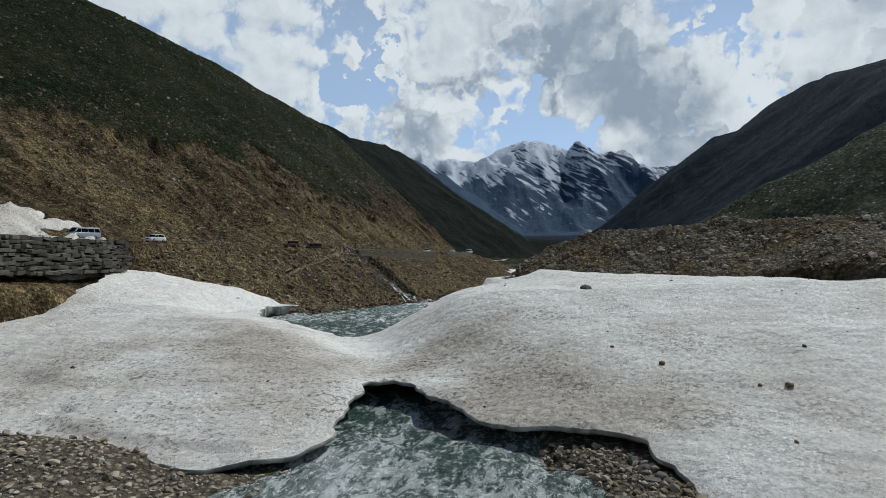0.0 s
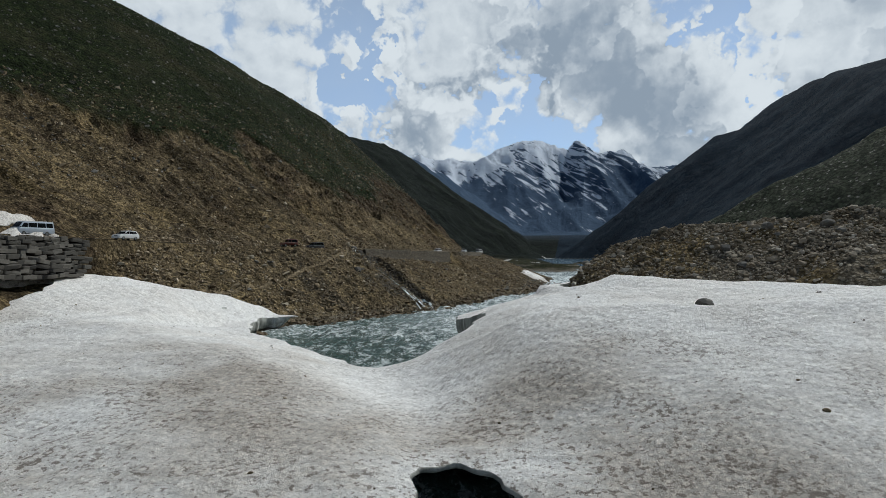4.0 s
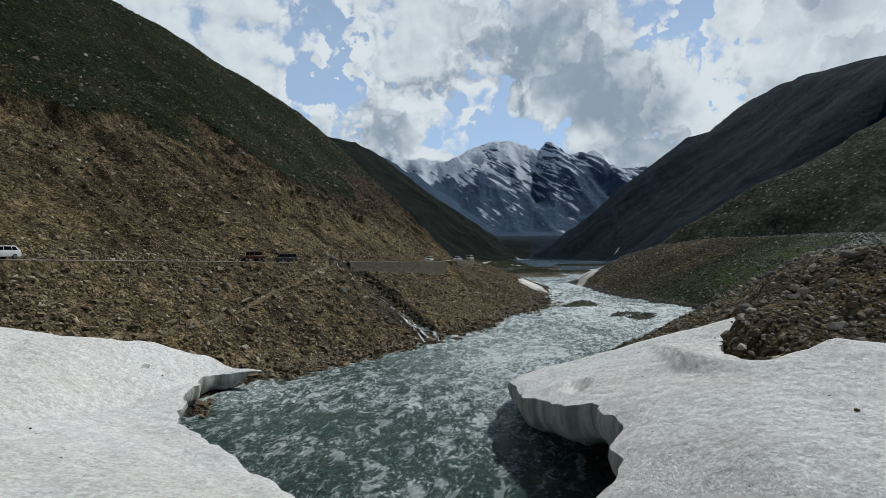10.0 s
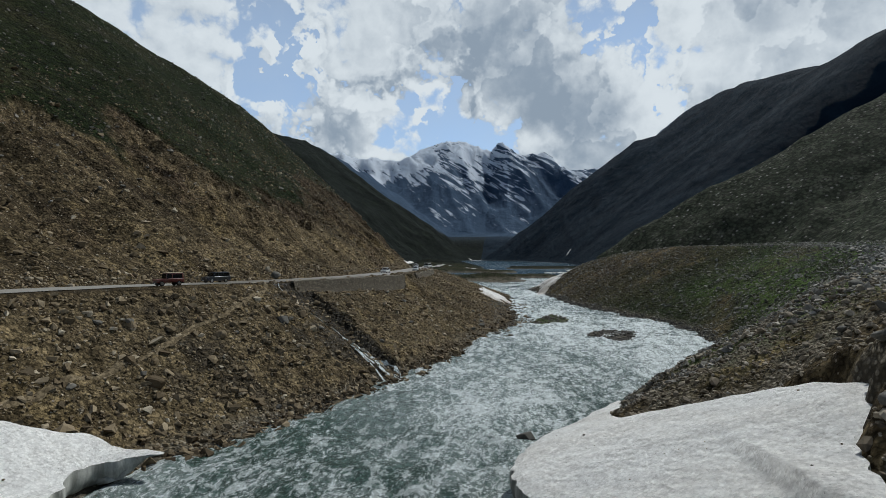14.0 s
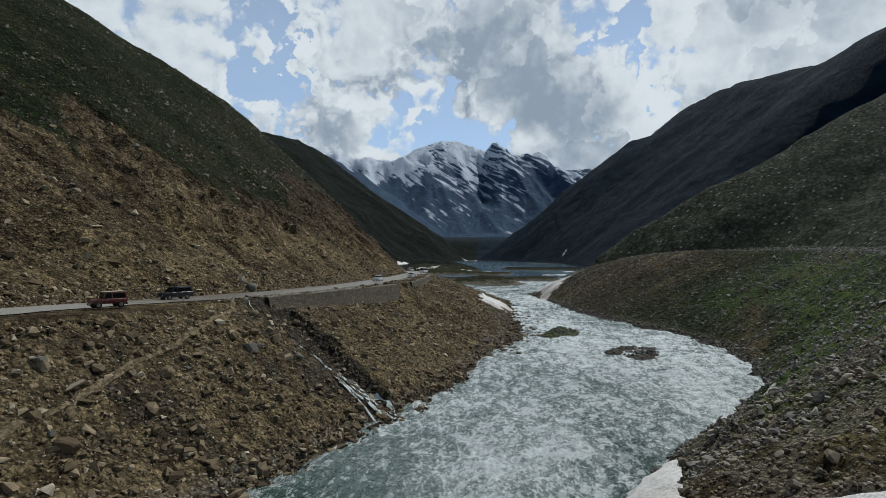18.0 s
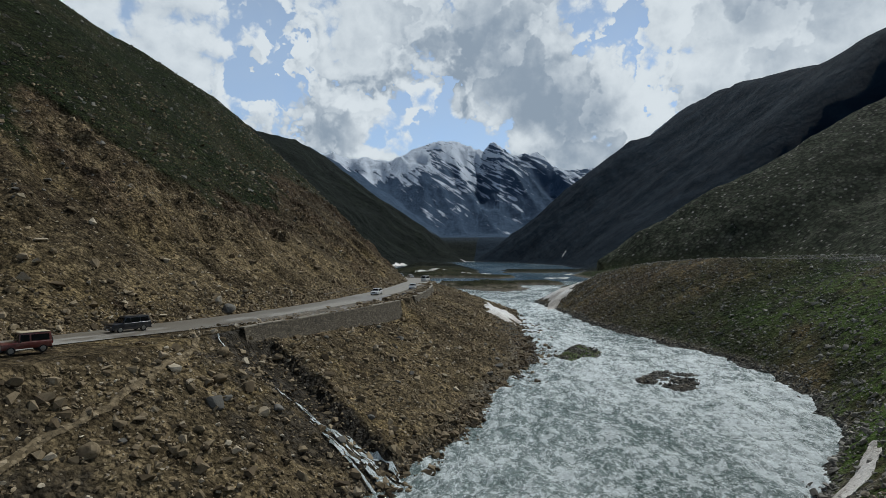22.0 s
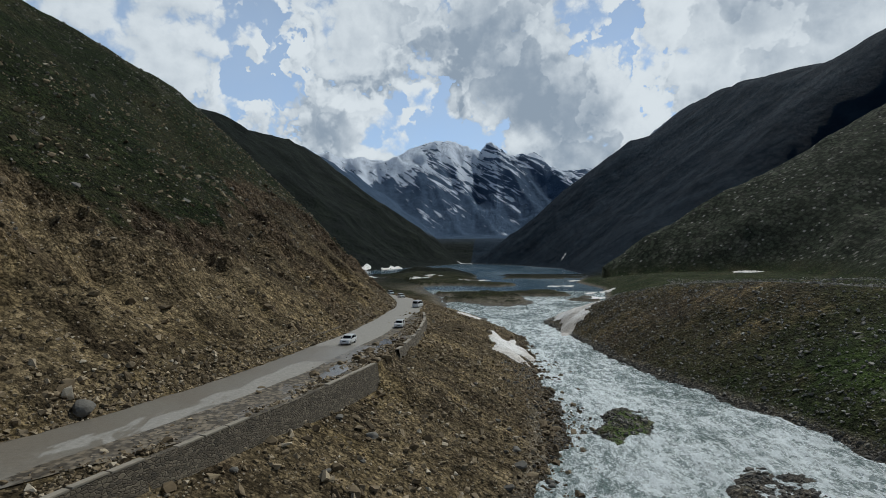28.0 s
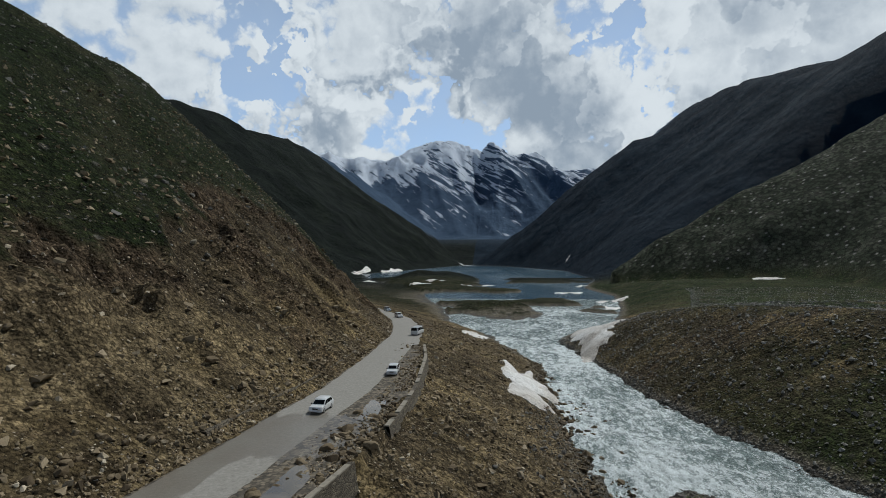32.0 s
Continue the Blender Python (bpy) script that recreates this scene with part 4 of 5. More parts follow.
    keys = {"tan": tan, "crag": crag, "drift": drift, "topsoil": topsoil, "bare": bare, "gravel": np.clip(gravel, 0, 1), "wet": np.clip(wet, 0, 1), "far": far_shade, "lush": lush, "alp": alp, "high": high, "stony": stony, "side": side, "blue": blue}
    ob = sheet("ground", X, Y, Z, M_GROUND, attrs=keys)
    # bare rubble is broken into facets, grass and far slopes are smooth
    mid = (bare[:-1, :-1] + bare[1:, 1:]) / 2
    ob.data.polygons.foreach_set("use_smooth", ((mid < 0.5) | (crag[:-1, :-1] < 0.5) | (Y[:-1, :-1] > 430) | (X[:-1, :-1] > x_left(Y[:-1, :-1]))).ravel())
    return tagged(ob, "valley sides of brown scree, dark grass and far snowy range", "ground", kind="structure")


ground = build_ground()


def build_river():
    ys = graded([(-160, 4), (20, 0.7), (60, 0.45), (180, 0.55), (260, 0.9), (480, 2.4), (620, 3)])
    us = np.linspace(0, 1, 190)
    U, Y = np.meshgrid(us, ys)
    a, b = x_left(Y) - 3.5, x_right(Y) + 3.5
    X = a + (b - a) * U
    wave = 0.62 * fbm(X / 3.6, Y / 4.6, 4, 91) + 0.20 * ridged(X / 1.3, Y / 2.0, 3, 92) + 0.5 * fbm(X / 11, Y / 16, 2, 93)
    calm = step01(0, 0.08, U) * (1 - step01(0.92, 1, U))
    Z = WATER + 0.05 + wave * (0.35 + 0.65 * calm) * (1 - 0.8 * step01(300, 460, Y))
    rapid = 0.10 + 0.84 * step01(85, 165, Y) - 0.18 * step01(230, 330, Y) + 0.9 * fbm(X / 16, Y / 22, 3, 94) + 0.62 * (1 - step01(36, 60, Y)) - 0.25 * step01(330, 470, Y) - 0.45 * step01(500, 600, Y)
    return tagged(sheet("river", X, Y, Z, M_RIVER, attrs={"rapid": np.clip(rapid, -0.5, 1.3), "milky": step01(105, 175, Y + 60 * fbm(X / 20, Y / 20, 3, 99))}), "green glacial river with white rapids", "river", kind="structure")


river = build_river()


def build_lake():
    xs, ys = np.linspace(-420, 240, 90), np.linspace(610, 2300, 160)
    X, Y = np.meshgrid(xs, ys)
    return tagged(sheet("lake", X, Y, X * 0 + WATER - 0.02, M_LAKE), "still blue-grey mountain lake below dark slopes", "lake", kind="structure")


lake = build_lake()
snow_bridge = tagged(snow_body("snow_bridge", SNOW_EDGE, snow_top, snow_thick), "dirty old snow bridging the river, pitted and undercut", "snow bank", kind="structure")


def build_road():
    ys = graded([(40, 1.5), (150, 1.0), (300, 1.0), (480, 2), (520, 2)])
    us = np.linspace(0, 1, 29)
    U, Y = np.meshgrid(us, ys)
    ri = road_in(Y) + 0.4
    width = np.interp(Y, [40, 150, 168, 180, 215, 250, 275, 300, 350, 450, 520], [8, 8.5, 10.5, 14.4, 15.3, 13.8, 11.6, 8.5, 7.2, 9, 9])
    X = ri + U * width
    Z = road_z(Y) + 0.10 + 0.10 * np.sin(np.pi * U)
    lane = np.interp(Y, [40, 168, 215, 250, 300, 350, 520], [8, 9, 8.8, 8.2, 7.8, 7.2, 9])
    v = U * width / lane
    dirt = step01(0.93, 1.03, v) * step01(160, 178, Y) * (1 - step01(285, 300, Y)) + (1 - step01(0.0, 0.07, v))
    Z = Z + 0.10 * dirt * fbm(X / 1.2, Y / 1.2, 3, 96)
    edge = np.where((U == 0) | (U == 1), 0.3, 0)
    X = X + edge * 2 * fbm(Y / 3, U * 9, 3, 95)
    damp = (1 - step01(0.30, 0.62, v)) * step01(145, 165, Y) * (1 - step01(212, 232, Y)) + 0.42 * (Y > 150) * (1 - step01(198, 215, Y)) + 0.95 * np.exp(-((Y - 226) / 9) ** 4) + 0.35 * np.exp(-((Y - 168) / 12) ** 2)
    return tagged(sheet("road", X, Y, Z, M_ROAD, attrs={"damp": np.clip(damp, 0, 1), "dirt": np.clip(dirt, 0, 1)}), "dusty pale mountain road with damp muddy stretches", "road", kind="structure")


road = build_road()


def build_footpath():
    """A narrow trodden path that climbs the bank to the road."""
    ys = np.arange(98.0, 157.5, 0.3)
    tx = np.interp(ys, [98, 108, 118, 126, 138, 145, 154, 158], [-77, -74, -72.2, -70.6, -69, -68.5, -68.9, -70.5]) + 0.5 * fbm(ys / 3, ys * 0, 3, 97)
    us = np.linspace(-1, 1, 5)
    U, Y = np.meshgrid(us, ys)
    X = tx[:, None] + U * (0.32 + 0.22 * fbm(Y / 1.1, U * 3, 3, 98))
    Z = np.maximum(ground_height(X, Y), np.maximum(ground_height(X + 0.3, Y), ground_height(X, Y + 0.3))) + 0.10 - 0.12 * U * U
    return tagged(sheet("footpath", X, Y, Z, M_PATH), "narrow trodden earth path slanting up the bank", "path", kind="structure")


footpath = build_footpath()


# ---- things: helpers ----
def part(name, bm, mat, parent, label=""):
    me = bpy.data.meshes.new(name)
    bm.to_mesh(me)
    bm.free()
    me.materials.append(mat)
    ob = new(name, me)
    ob.parent = parent
    if label:
        ob["label"] = label
    return ob


def paint(name, rgb, rough=0.5, metal=0.0, coat=0.0, dust=0.0):
    mat, nt, bsdf = material(name)
    g = Nodes(nt)
    n = g.noise(2.2, 5, 0.6)
    lo = tuple(c * 0.82 for c in rgb)
    col = g.mix(g.range(n, 0.35, 0.65), lo, rgb)
    if dust:
        col = g.mix(g.math("MULTIPLY", g.range(g.noise(1.1, 4, 0.6), 0.4, 0.7), dust), col, (0.26, 0.22, 0.17))
    g.link(col, bsdf.inputs["Base Color"])
    bsdf.inputs["Roughness"].default_value, bsdf.inputs["Metallic"].default_value = rough, metal
    bsdf.inputs["Coat Weight"].default_value = coat
    return mat


M_WHITE = paint("white_car_paint", (0.72, 0.73, 0.74), 0.35, 0, 0.6, 0.25)
M_RED = paint("red_jeep_paint", (0.13, 0.020, 0.016), 0.4, 0, 0.4, 0.35)
M_DARK = paint("dark_blue_car_paint", (0.012, 0.016, 0.026), 0.3, 0, 0.6, 0.15)
M_SILVER = paint("silver_blue_van_paint", (0.42, 0.48, 0.56), 0.35, 0.2, 0.5, 0.25)
M_TYRE = paint("tyre_rubber", (0.018, 0.018, 0.018), 0.85)
M_RIM = paint("steel_rim", (0.40, 0.41, 0.42), 0.35, 0.9)
M_TRIM = paint("black_plastic", (0.02, 0.02, 0.021), 0.6)
M_CANVAS = paint("tan_canvas", (0.52, 0.43, 0.29), 0.9)
M_LAMP = paint("clear_lamp", (0.70, 0.72, 0.74), 0.15)
M_TAIL = paint("red_lamp", (0.30, 0.01, 0.008), 0.2)


def glass_material():
    mat, nt, bsdf = material("tinted_glass")
    bsdf.inputs["Base Color"].default_value = (0.012, 0.015, 0.018, 1)
    bsdf.inputs["Roughness"].default_value = 0.06
    return mat


M_GLASS = glass_material()


def slab(points, width, bevel=0.05, taper=None):
    """A side outline (along, up) drawn out across the width, with rounded edges; taper(up) scales the width."""
    bm = bmesh.new()
    a = [bm.verts.new((p[0], -width / 2, p[1])) for p in points]
    b = [bm.verts.new((p[0], width / 2, p[1])) for p in points]
    bm.faces.new(a[::-1])
    bm.faces.new(b)
    for i in range(len(a)):
        j = (i + 1) % len(a)
        bm.faces.new((a[i], a[j], b[j], b[i]))
    bmesh.ops.recalc_face_normals(bm, faces=bm.faces)
    if taper:
        for v in bm.verts:
            v.co.y *= taper(v.co.z)
    if bevel:
        bmesh.ops.bevel(bm, geom=list(bm.edges), offset=bevel, segments=2, affect="EDGES", profile=0.6)
    for f in bm.faces:
        f.smooth = True
    return bm


def box(cx, cy, cz, sx, sy, sz, bevel=0.015):
    bm = bmesh.new()
    bmesh.ops.create_cube(bm, size=1.0, matrix=Matrix.LocRotScale((cx, cy, cz), None, (sx, sy, sz)))
    if bevel:
        bmesh.ops.bevel(bm, geom=list(bm.edges), offset=bevel, segments=2, affect="EDGES")
    return bm


def disc(cx, cy, cz, r, w, seg=20, bevel=0.04):
    bm = bmesh.new()
    bmesh.ops.create_cone(bm, cap_ends=True, segments=seg, radius1=r, radius2=r, depth=w, matrix=Matrix.Translation((cx, cy, cz)) @ Matrix.Rotation(radians(90), 4, "X"))
    if bevel:
        bmesh.ops.bevel(bm, geom=[e for e in bm.edges if len(e.link_faces) == 2 and max(len(f.verts) for f in e.link_faces) > 4], offset=bevel, segments=2, affect="EDGES")
    for f in bm.faces:
        f.smooth = len(f.verts) == 4
    return bm


def vehicle(name, label, category, m, paint_mat, body, cabin, windows, length, width, wheel=0.34, axles=(-1.3, 1.3), roof_mat=None, extra=None):
    """A road vehicle whose front points along +x, on the ground at z = 0. body and cabin are side outlines."""
    root = tagged(new(name), label, category, "vehicles on the mountain road")
    part("body", slab(body, width, 0.06), paint_mat, root)
    lo, hi = min(p[1] for p in cabin), max(p[1] for p in cabin)
    lean = lambda z: 1 - 0.16 * max(0.0, min(1.0, (z - lo) / (hi - lo)))
    part("cabin", slab(cabin, width - 0.06, 0.05, lean), paint_mat, root)
    k = 1 - 0.16
    part("roof", slab([(min(p[0] for p in cabin if p[1] > hi - 0.05), hi - 0.02), (max(p[0] for p in cabin if p[1] > hi - 0.05), hi - 0.02),
                       (max(p[0] for p in cabin if p[1] > hi - 0.05) - 0.1, hi + 0.04), (min(p[0] for p in cabin if p[1] > hi - 0.05) + 0.1, hi + 0.04)], width * k, 0.02), roof_mat or paint_mat, root)
    for side in (-1, 1):
        for x0, x1, x2, x3, z0, z1 in windows:
            bm = bmesh.new()
            y0, y1 = (width - 0.06) / 2 * lean(z0) + 0.012, (width - 0.06) / 2 * lean(z1) + 0.012
            vs = [bm.verts.new(p) for p in ((x0, side * y0, z0), (x1, side * y0, z0), (x2, side * y1, z1), (x3, side * y1, z1))]
            f = bm.faces.new(vs)
            bmesh.ops.solidify(bm, geom=[f], thickness=0.01)
            part("side_window", bm, M_GLASS, root, "dark tinted window")
        for x in axles:
            t = part("wheel", disc(x, side * (width / 2 - 0.10), wheel, wheel, 0.22), M_TYRE, root, "black tyre")
            part("rim", disc(x, side * (width / 2 + 0.012), wheel, wheel * 0.6, 0.03, 16, 0.008), M_RIM, t, "grey steel rim")
        part("mirror", box(cabin[0][0] - 0.15, side * (width / 2 + 0.08), lo + 0.12, 0.12, 0.2, 0.16, 0.03), M_TRIM, root)
        part("headlight", box(length / 2 - 0.06, side * (width / 2 - 0.28), 0.72, 0.12, 0.34, 0.16, 0.04), M_LAMP, root, "clear headlight")
        part("taillight", box(-length / 2 + 0.05, side * (width / 2 - 0.16), 0.85, 0.10, 0.18, 0.30, 0.03), M_TAIL, root, "red taillight")
    # windscreen and rear window lie on the sloping ends of the cabin
    for (xa, za), (xb, zb), tag in ((cabin[0], cabin[1], "windscreen"), (cabin[-1], cabin[-2], "rear_window")):
        bm = bmesh.new()
        s = 1 if tag == "windscreen" else -1
        pts = []
        for t, w in ((0.12, 1), (0.12, -1), (0.86, -1), (0.86, 1)):
            z = za + (zb - za) * t
            pts.append(bm.verts.new((xa + (xb - xa) * t + 0.02 * s, w * ((width - 0.06) / 2 * lean(z) - 0.09), z + 0.012)))
        f = bm.faces.new(pts)
        bmesh.ops.solidify(bm, geom=[f], thickness=0.01)
        part(tag, bm, M_GLASS, root, "dark reflecting glass")
    part("front_bumper", box(length / 2 - 0.02, 0, 0.42, 0.16, width - 0.08, 0.24, 0.06), M_TRIM if extra == "jeep" else paint_mat, root)
    part("rear_bumper", box(-length / 2 + 0.02, 0, 0.42, 0.16, width - 0.08, 0.22, 0.06), M_TRIM if extra == "jeep" else paint_mat, root)
    part("grille", box(length / 2 - 0.01, 0, 0.70, 0.06, width * 0.42, 0.15, 0.02), M_TRIM, root, "black grille")
    part("number_plate", box(length / 2 + 0.07, 0, 0.42, 0.02, 0.46, 0.12, 0.004), M_LAMP, root)
    if extra == "jeep":
        spare = part("spare_wheel", disc(0, 0, 0, 0.34, 0.2), M_TYRE, root, "black spare tyre")
        spare.matrix_basis = pose(-length / 2 - 0.1, 0, 0.95, 0, 0, 90)
    root.matrix_basis = m
    return root


def suv_shape():
    body = [(-2.12, 0.32), (2.10, 0.30), (2.16, 0.62), (1.95, 0.90), (1.05, 1.02), (-2.05, 1.06), (-2.16, 0.7)]
    cabin = [(1.10, 1.0), (0.35, 1.56), (-1.55, 1.58), (-2.05, 1.04)]
    win = [(0.95, 0.05, 0.02, 0.38, 1.06, 1.48), (-0.02, -0.95, -0.95, -0.04, 1.06, 1.50), (-1.02, -1.70, -1.45, -1.02, 1.08, 1.48)]
    return body, cabin, win


def van_shape():
    body = [(-2.65, 0.34), (2.62, 0.32), (2.68, 0.75), (2.45, 1.15), (-2.66, 1.18), (-2.70, 0.7)]
    cabin = [(2.42, 1.12), (1.70, 2.05), (-2.58, 2.08), (-2.66, 1.14)]
    win = [(2.10, 1.15, 1.15, 1.65, 1.22, 1.86), (1.05, -0.15, -0.15, 1.05, 1.22, 1.86), (-0.25, -1.40, -1.40, -0.25, 1.22, 1.86), (-1.50, -2.45, -2.42, -1.50, 1.22, 1.86)]
    return body, cabin, win


def jeep_shape():
    body = [(-1.85, 0.48), (1.90, 0.48), (1.92, 0.95), (0.72, 1.05), (-1.85, 1.05)]
    cabin = [(0.70, 1.0), (0.55, 1.82), (-1.80, 1.84), (-1.85, 1.0)]
    win = [(0.58, -0.15, -0.15, 0.50, 1.10, 1.68), (-0.28, -1.65, -1.65, -0.28, 1.12, 1.66)]
    return body, cabin, win


def estate_shape():
    body = [(-2.30, 0.36), (2.28, 0.34), (2.34, 0.75), (2.2, 1.02), (1.15, 1.10), (-2.28, 1.12), (-2.34, 0.7)]
    cabin = [(1.2, 1.06), (0.65, 1.78), (-2.05, 1.82), (-2.28, 1.08)]
    win = [(1.02, 0.18, 0.18, 0.62, 1.14, 1.68), (0.10, -0.95, -0.95, 0.10, 1.14, 1.70), (-1.02, -2.05, -1.92, -1.02, 1.14, 1.70)]
    return body, cabin, win


def on_road(x, y, face):
    """A pose on the road at (x, y); face: degrees of the front from +x."""
    return pose(x, y, float(road_z(y)) + 0.17, 0, 0, face)


vehicle("suv", "white compact crossover driving on the dusty road", "car", on_road(-66.9, 236, -95), M_WHITE, *suv_shape(), 4.3, 1.80)
vehicle("hatchback", "white small car parked on the road's muddy verge", "car", on_road(-61.8, 260.5, -88), M_WHITE, *suv_shape(), 4.3, 1.72)
vehicle("minibus", "white minibus with dark windows on the bend", "van", on_road(-64.8, 311.5, 80), M_WHITE, *van_shape(), 5.3, 1.88, 0.34, (-1.55, 1.75))
vehicle("suv", "white crossover rounding the far bend", "car", on_road(-77.5, 357, -62), M_WHITE, *suv_shape(), 4.3, 1.80)
vehicle("hatchback", "silver-blue small car behind the crossover", "car", on_road(-87.0, 386, -62), M_SILVER, *suv_shape(), 4.3, 1.74)
vehicle("minibus", "white minibus far off where the road leaves the spur", "van", on_road(-106, 432, -58), M_WHITE, *van_shape(), 5.3, 1.88, 0.34, (-1.55, 1.75))
vehicle("jeep", "dark red jeep with a tan canvas roof at the roadside", "jeep", on_road(-78.6, 143.5, 235), M_RED, *jeep_shape(), 3.8, 1.66, 0.37, (-1.15, 1.25), M_CANVAS, "jeep")
vehicle("off_road_car", "dark blue boxy off-road car on the road", "car", on_road(-80.6, 161, 242), M_DARK, *estate_shape(), 4.7, 1.86, 0.38, (-1.35, 1.4))
vehicle("minibus", "silver-blue minibus with a white roof beside old snow", "van", on_road(-88.8, 87, 262), M_SILVER, *van_shape(), 5.3, 1.88, 0.34, (-1.55, 1.75), M_WHITE)
vehicle("pickup", "white dusty car parked at the road's edge", "car", on_road(-87.2, 103, 268), M_WHITE, *suv_shape(), 4.3, 1.74)


# ---- stone ----
def stone_material(name, stops, wet=0.0):
    mat, nt, bsdf = material(name)
    g = Nodes(nt)
    n = g.noise(1.7, 6, 0.65)
    col = g.ramp(g.math("ADD", g.math("MULTIPLY", g.attr("tone"), 0.75), g.math("MULTIPLY", n, 0.3)), stops)
    col = g.mix(g.math("MULTIPLY", g.range(g.noise(9.0, 5, 0.7), 0.5, 0.7), 0.4), col, (0.05, 0.042, 0.034))
    g.link(col, bsdf.inputs["Base Color"])
    bsdf.inputs["Roughness"].default_value = 0.85 - wet
    bsdf.inputs["Specular IOR Level"].default_value = 0.12
    g.link(g.bump(n, 0.5, 0.08), bsdf.inputs["Normal"])
    return mat


BROWN = [(0.05, (0.034, 0.025, 0.016)), (0.35, (0.140, 0.105, 0.064)), (0.65, (0.30, 0.238, 0.155)), (0.95, (0.56, 0.49, 0.38))]
MIXED = [(0.05, (0.060, 0.047, 0.033)), (0.35, (0.180, 0.146, 0.103)), (0.65, (0.33, 0.283, 0.215)), (0.95, (0.55, 0.50, 0.42))]
GREY = [(0.05, (0.045, 0.042, 0.038)), (0.35, (0.120, 0.112, 0.098)), (0.65, (0.22, 0.205, 0.178)), (0.95, (0.40, 0.38, 0.34))]
M_SCREE, M_COBBLE, M_MORAINE = stone_material("brown_scree", BROWN), stone_material("grey_cobbles", GREY, 0.1), stone_material("moraine_stone", MIXED)
rng = np.random.default_rng(7)


def hull(n, squash, seed):
    r = np.random.default_rng(seed)
    bm = bmesh.new()
    p = r.normal(size=(n, 3))
    p /= np.linalg.norm(p, axis=1)[:, None]
    p *= r.uniform(0.75, 1.0, (n, 1)) * np.array(squash)
    for v in p:
        bm.verts.new(v)
    res = bmesh.ops.convex_hull(bm, input=list(bm.verts))
    bmesh.ops.delete(bm, geom=list({v for v in bm.verts if not v.link_faces}), context="VERTS")
    bmesh.ops.triangulate(bm, faces=list(bm.faces))
    bm.verts.index_update()
    co = np.array([v.co[:] for v in bm.verts])
    tri = np.array([[v.index for v in f.verts] for f in bm.faces])
    bm.free()
    return co, tri


SHARP = [hull(9 + k % 4, (1, 0.75, 0.5 + 0.05 * (k % 4)), 100 + k) for k in range(10)]
ROUND = [hull(18, (1, 0.8, 0.62), 200 + k) for k in range(8)]


def scatter(name, x, y, size, shapes, mat, label, sink=0.25, z=None, dark=0.0):
    """Many stones, resting on the ground, as one mesh."""
    z = ground_height(x, y) if z is None else z
    D = np.full(x.shape, -9.0)
    near = (x > -82) & (x < 54) & (y > 10) & (y < 140)
    D[near] = inside(SNOW_EDGE, x[near], y[near])[0]
    ok = D < -0.1
    x, y, z, size = x[ok], y[ok], z[ok], size[ok]
    cos, tris, tone, base = [], [], [], 0
    pick = rng.integers(0, len(shapes), len(x))
    for k, (co, tri) in enumerate(shapes):
        m = pick == k
        n = m.sum()
        if not n:
            continue
        a, t = rng.uniform(0, 2 * np.pi, n), rng.normal(0, 0.35, n)
        ca, sa, ct, st = np.cos(a), np.sin(a), np.cos(t), np.sin(t)
        px, py, pz = co[:, 0][None], co[:, 1][None], co[:, 2][None]
        qx, qz = px * ct[:, None] + pz * st[:, None], -px * st[:, None] + pz * ct[:, None]
        s = size[m][:, None]
        X, Y = (qx * ca[:, None] - py * sa[:, None]) * s + x[m][:, None], (qx * sa[:, None] + py * ca[:, None]) * s + y[m][:, None]
        Z = qz * s + z[m][:, None] + s * (0.5 - sink) * 0.6
        cos.append(np.stack([X, Y, Z], -1).reshape(-1, 3))
        tris.append((tri[None] + (np.arange(n) * len(co))[:, None, None] + base).reshape(-1, 3))
        tone.append(np.repeat(np.clip(rng.normal(0.45 - dark, 0.22, n), 0, 1), len(co)))
        base += n * len(co)
    ob = mesh_of(name, np.concatenate(cos), np.concatenate(tris), mat, {"tone": np.concatenate(tone)}, False)
    return tagged(ob, label, "stones", kind="stuff")


def sizes(n, lo, hi, power=2.2):
    u = rng.random(n)
    return lo * (1 - u * (1 - (lo / hi) ** power)) ** (-1 / power)


def between(fa, fb, y, u):
    a, b = fa(y), fb(y)
    return a + (b - a) * u


n = 22000
y = 96 + 300 * rng.random(n) ** 1.5
x = between(x_left, road_out, y, rng.random(n) ** 0.9)
scatter("bank_scree", x, y, sizes(n, 0.14, 1.1, 2.0), SHARP, M_SCREE, "broken brown and grey rocks strewn down the river bank")
n = 8000
y = 112 + 290 * rng.random(n) ** 1.2
x = road_in(y) + 0.3 - np.abs(rng.normal(0, 3.2, n))
scatter("roadside_rubble", x, y, sizes(n, 0.15, 0.9, 1.9), SHARP, M_SCREE, "fallen brown rubble along the foot of the scar")
n = 5200
y = 150 + 145 * rng.random(n)
x = road_out(y) - 0.7 - np.abs(rng.normal(0, 2.2, n))
heap = fbm(x / 3, y / 5, 3, 181) + 0.25 * (np.abs(y - 226) < 10)
ok = heap > -0.08
scatter("verge_rubble", x[ok], y[ok], sizes(n, 0.10, 0.75, 1.9)[ok], SHARP, M_SCREE, "brown rubble lying along the road's outer verge", z=(road_z(y) + 0.12)[ok])
n = 11000
y = 115 + 260 * rng.random(n) ** 1.1
x = road_in(y) - 2 - 70 * rng.random(n) ** 1.3
scatter("scar_stones", x, y, sizes(n, 0.18, 1.3, 2.1), SHARP, M_SCREE, "angular stones lying on the bare brown scar")
n = 9000
y = 95 + 420 * rng.random(n)
x = road_in(y) - 25 - 150 * rng.random(n)
scatter("hillside_stones", x, y, sizes(n, 0.22, 1.3, 2.0), SHARP, M_COBBLE, "pale stones scattered over the grassy hillside", 0.4)
n = 12000
y = 128 + 280 * rng.random(n) ** 1.2
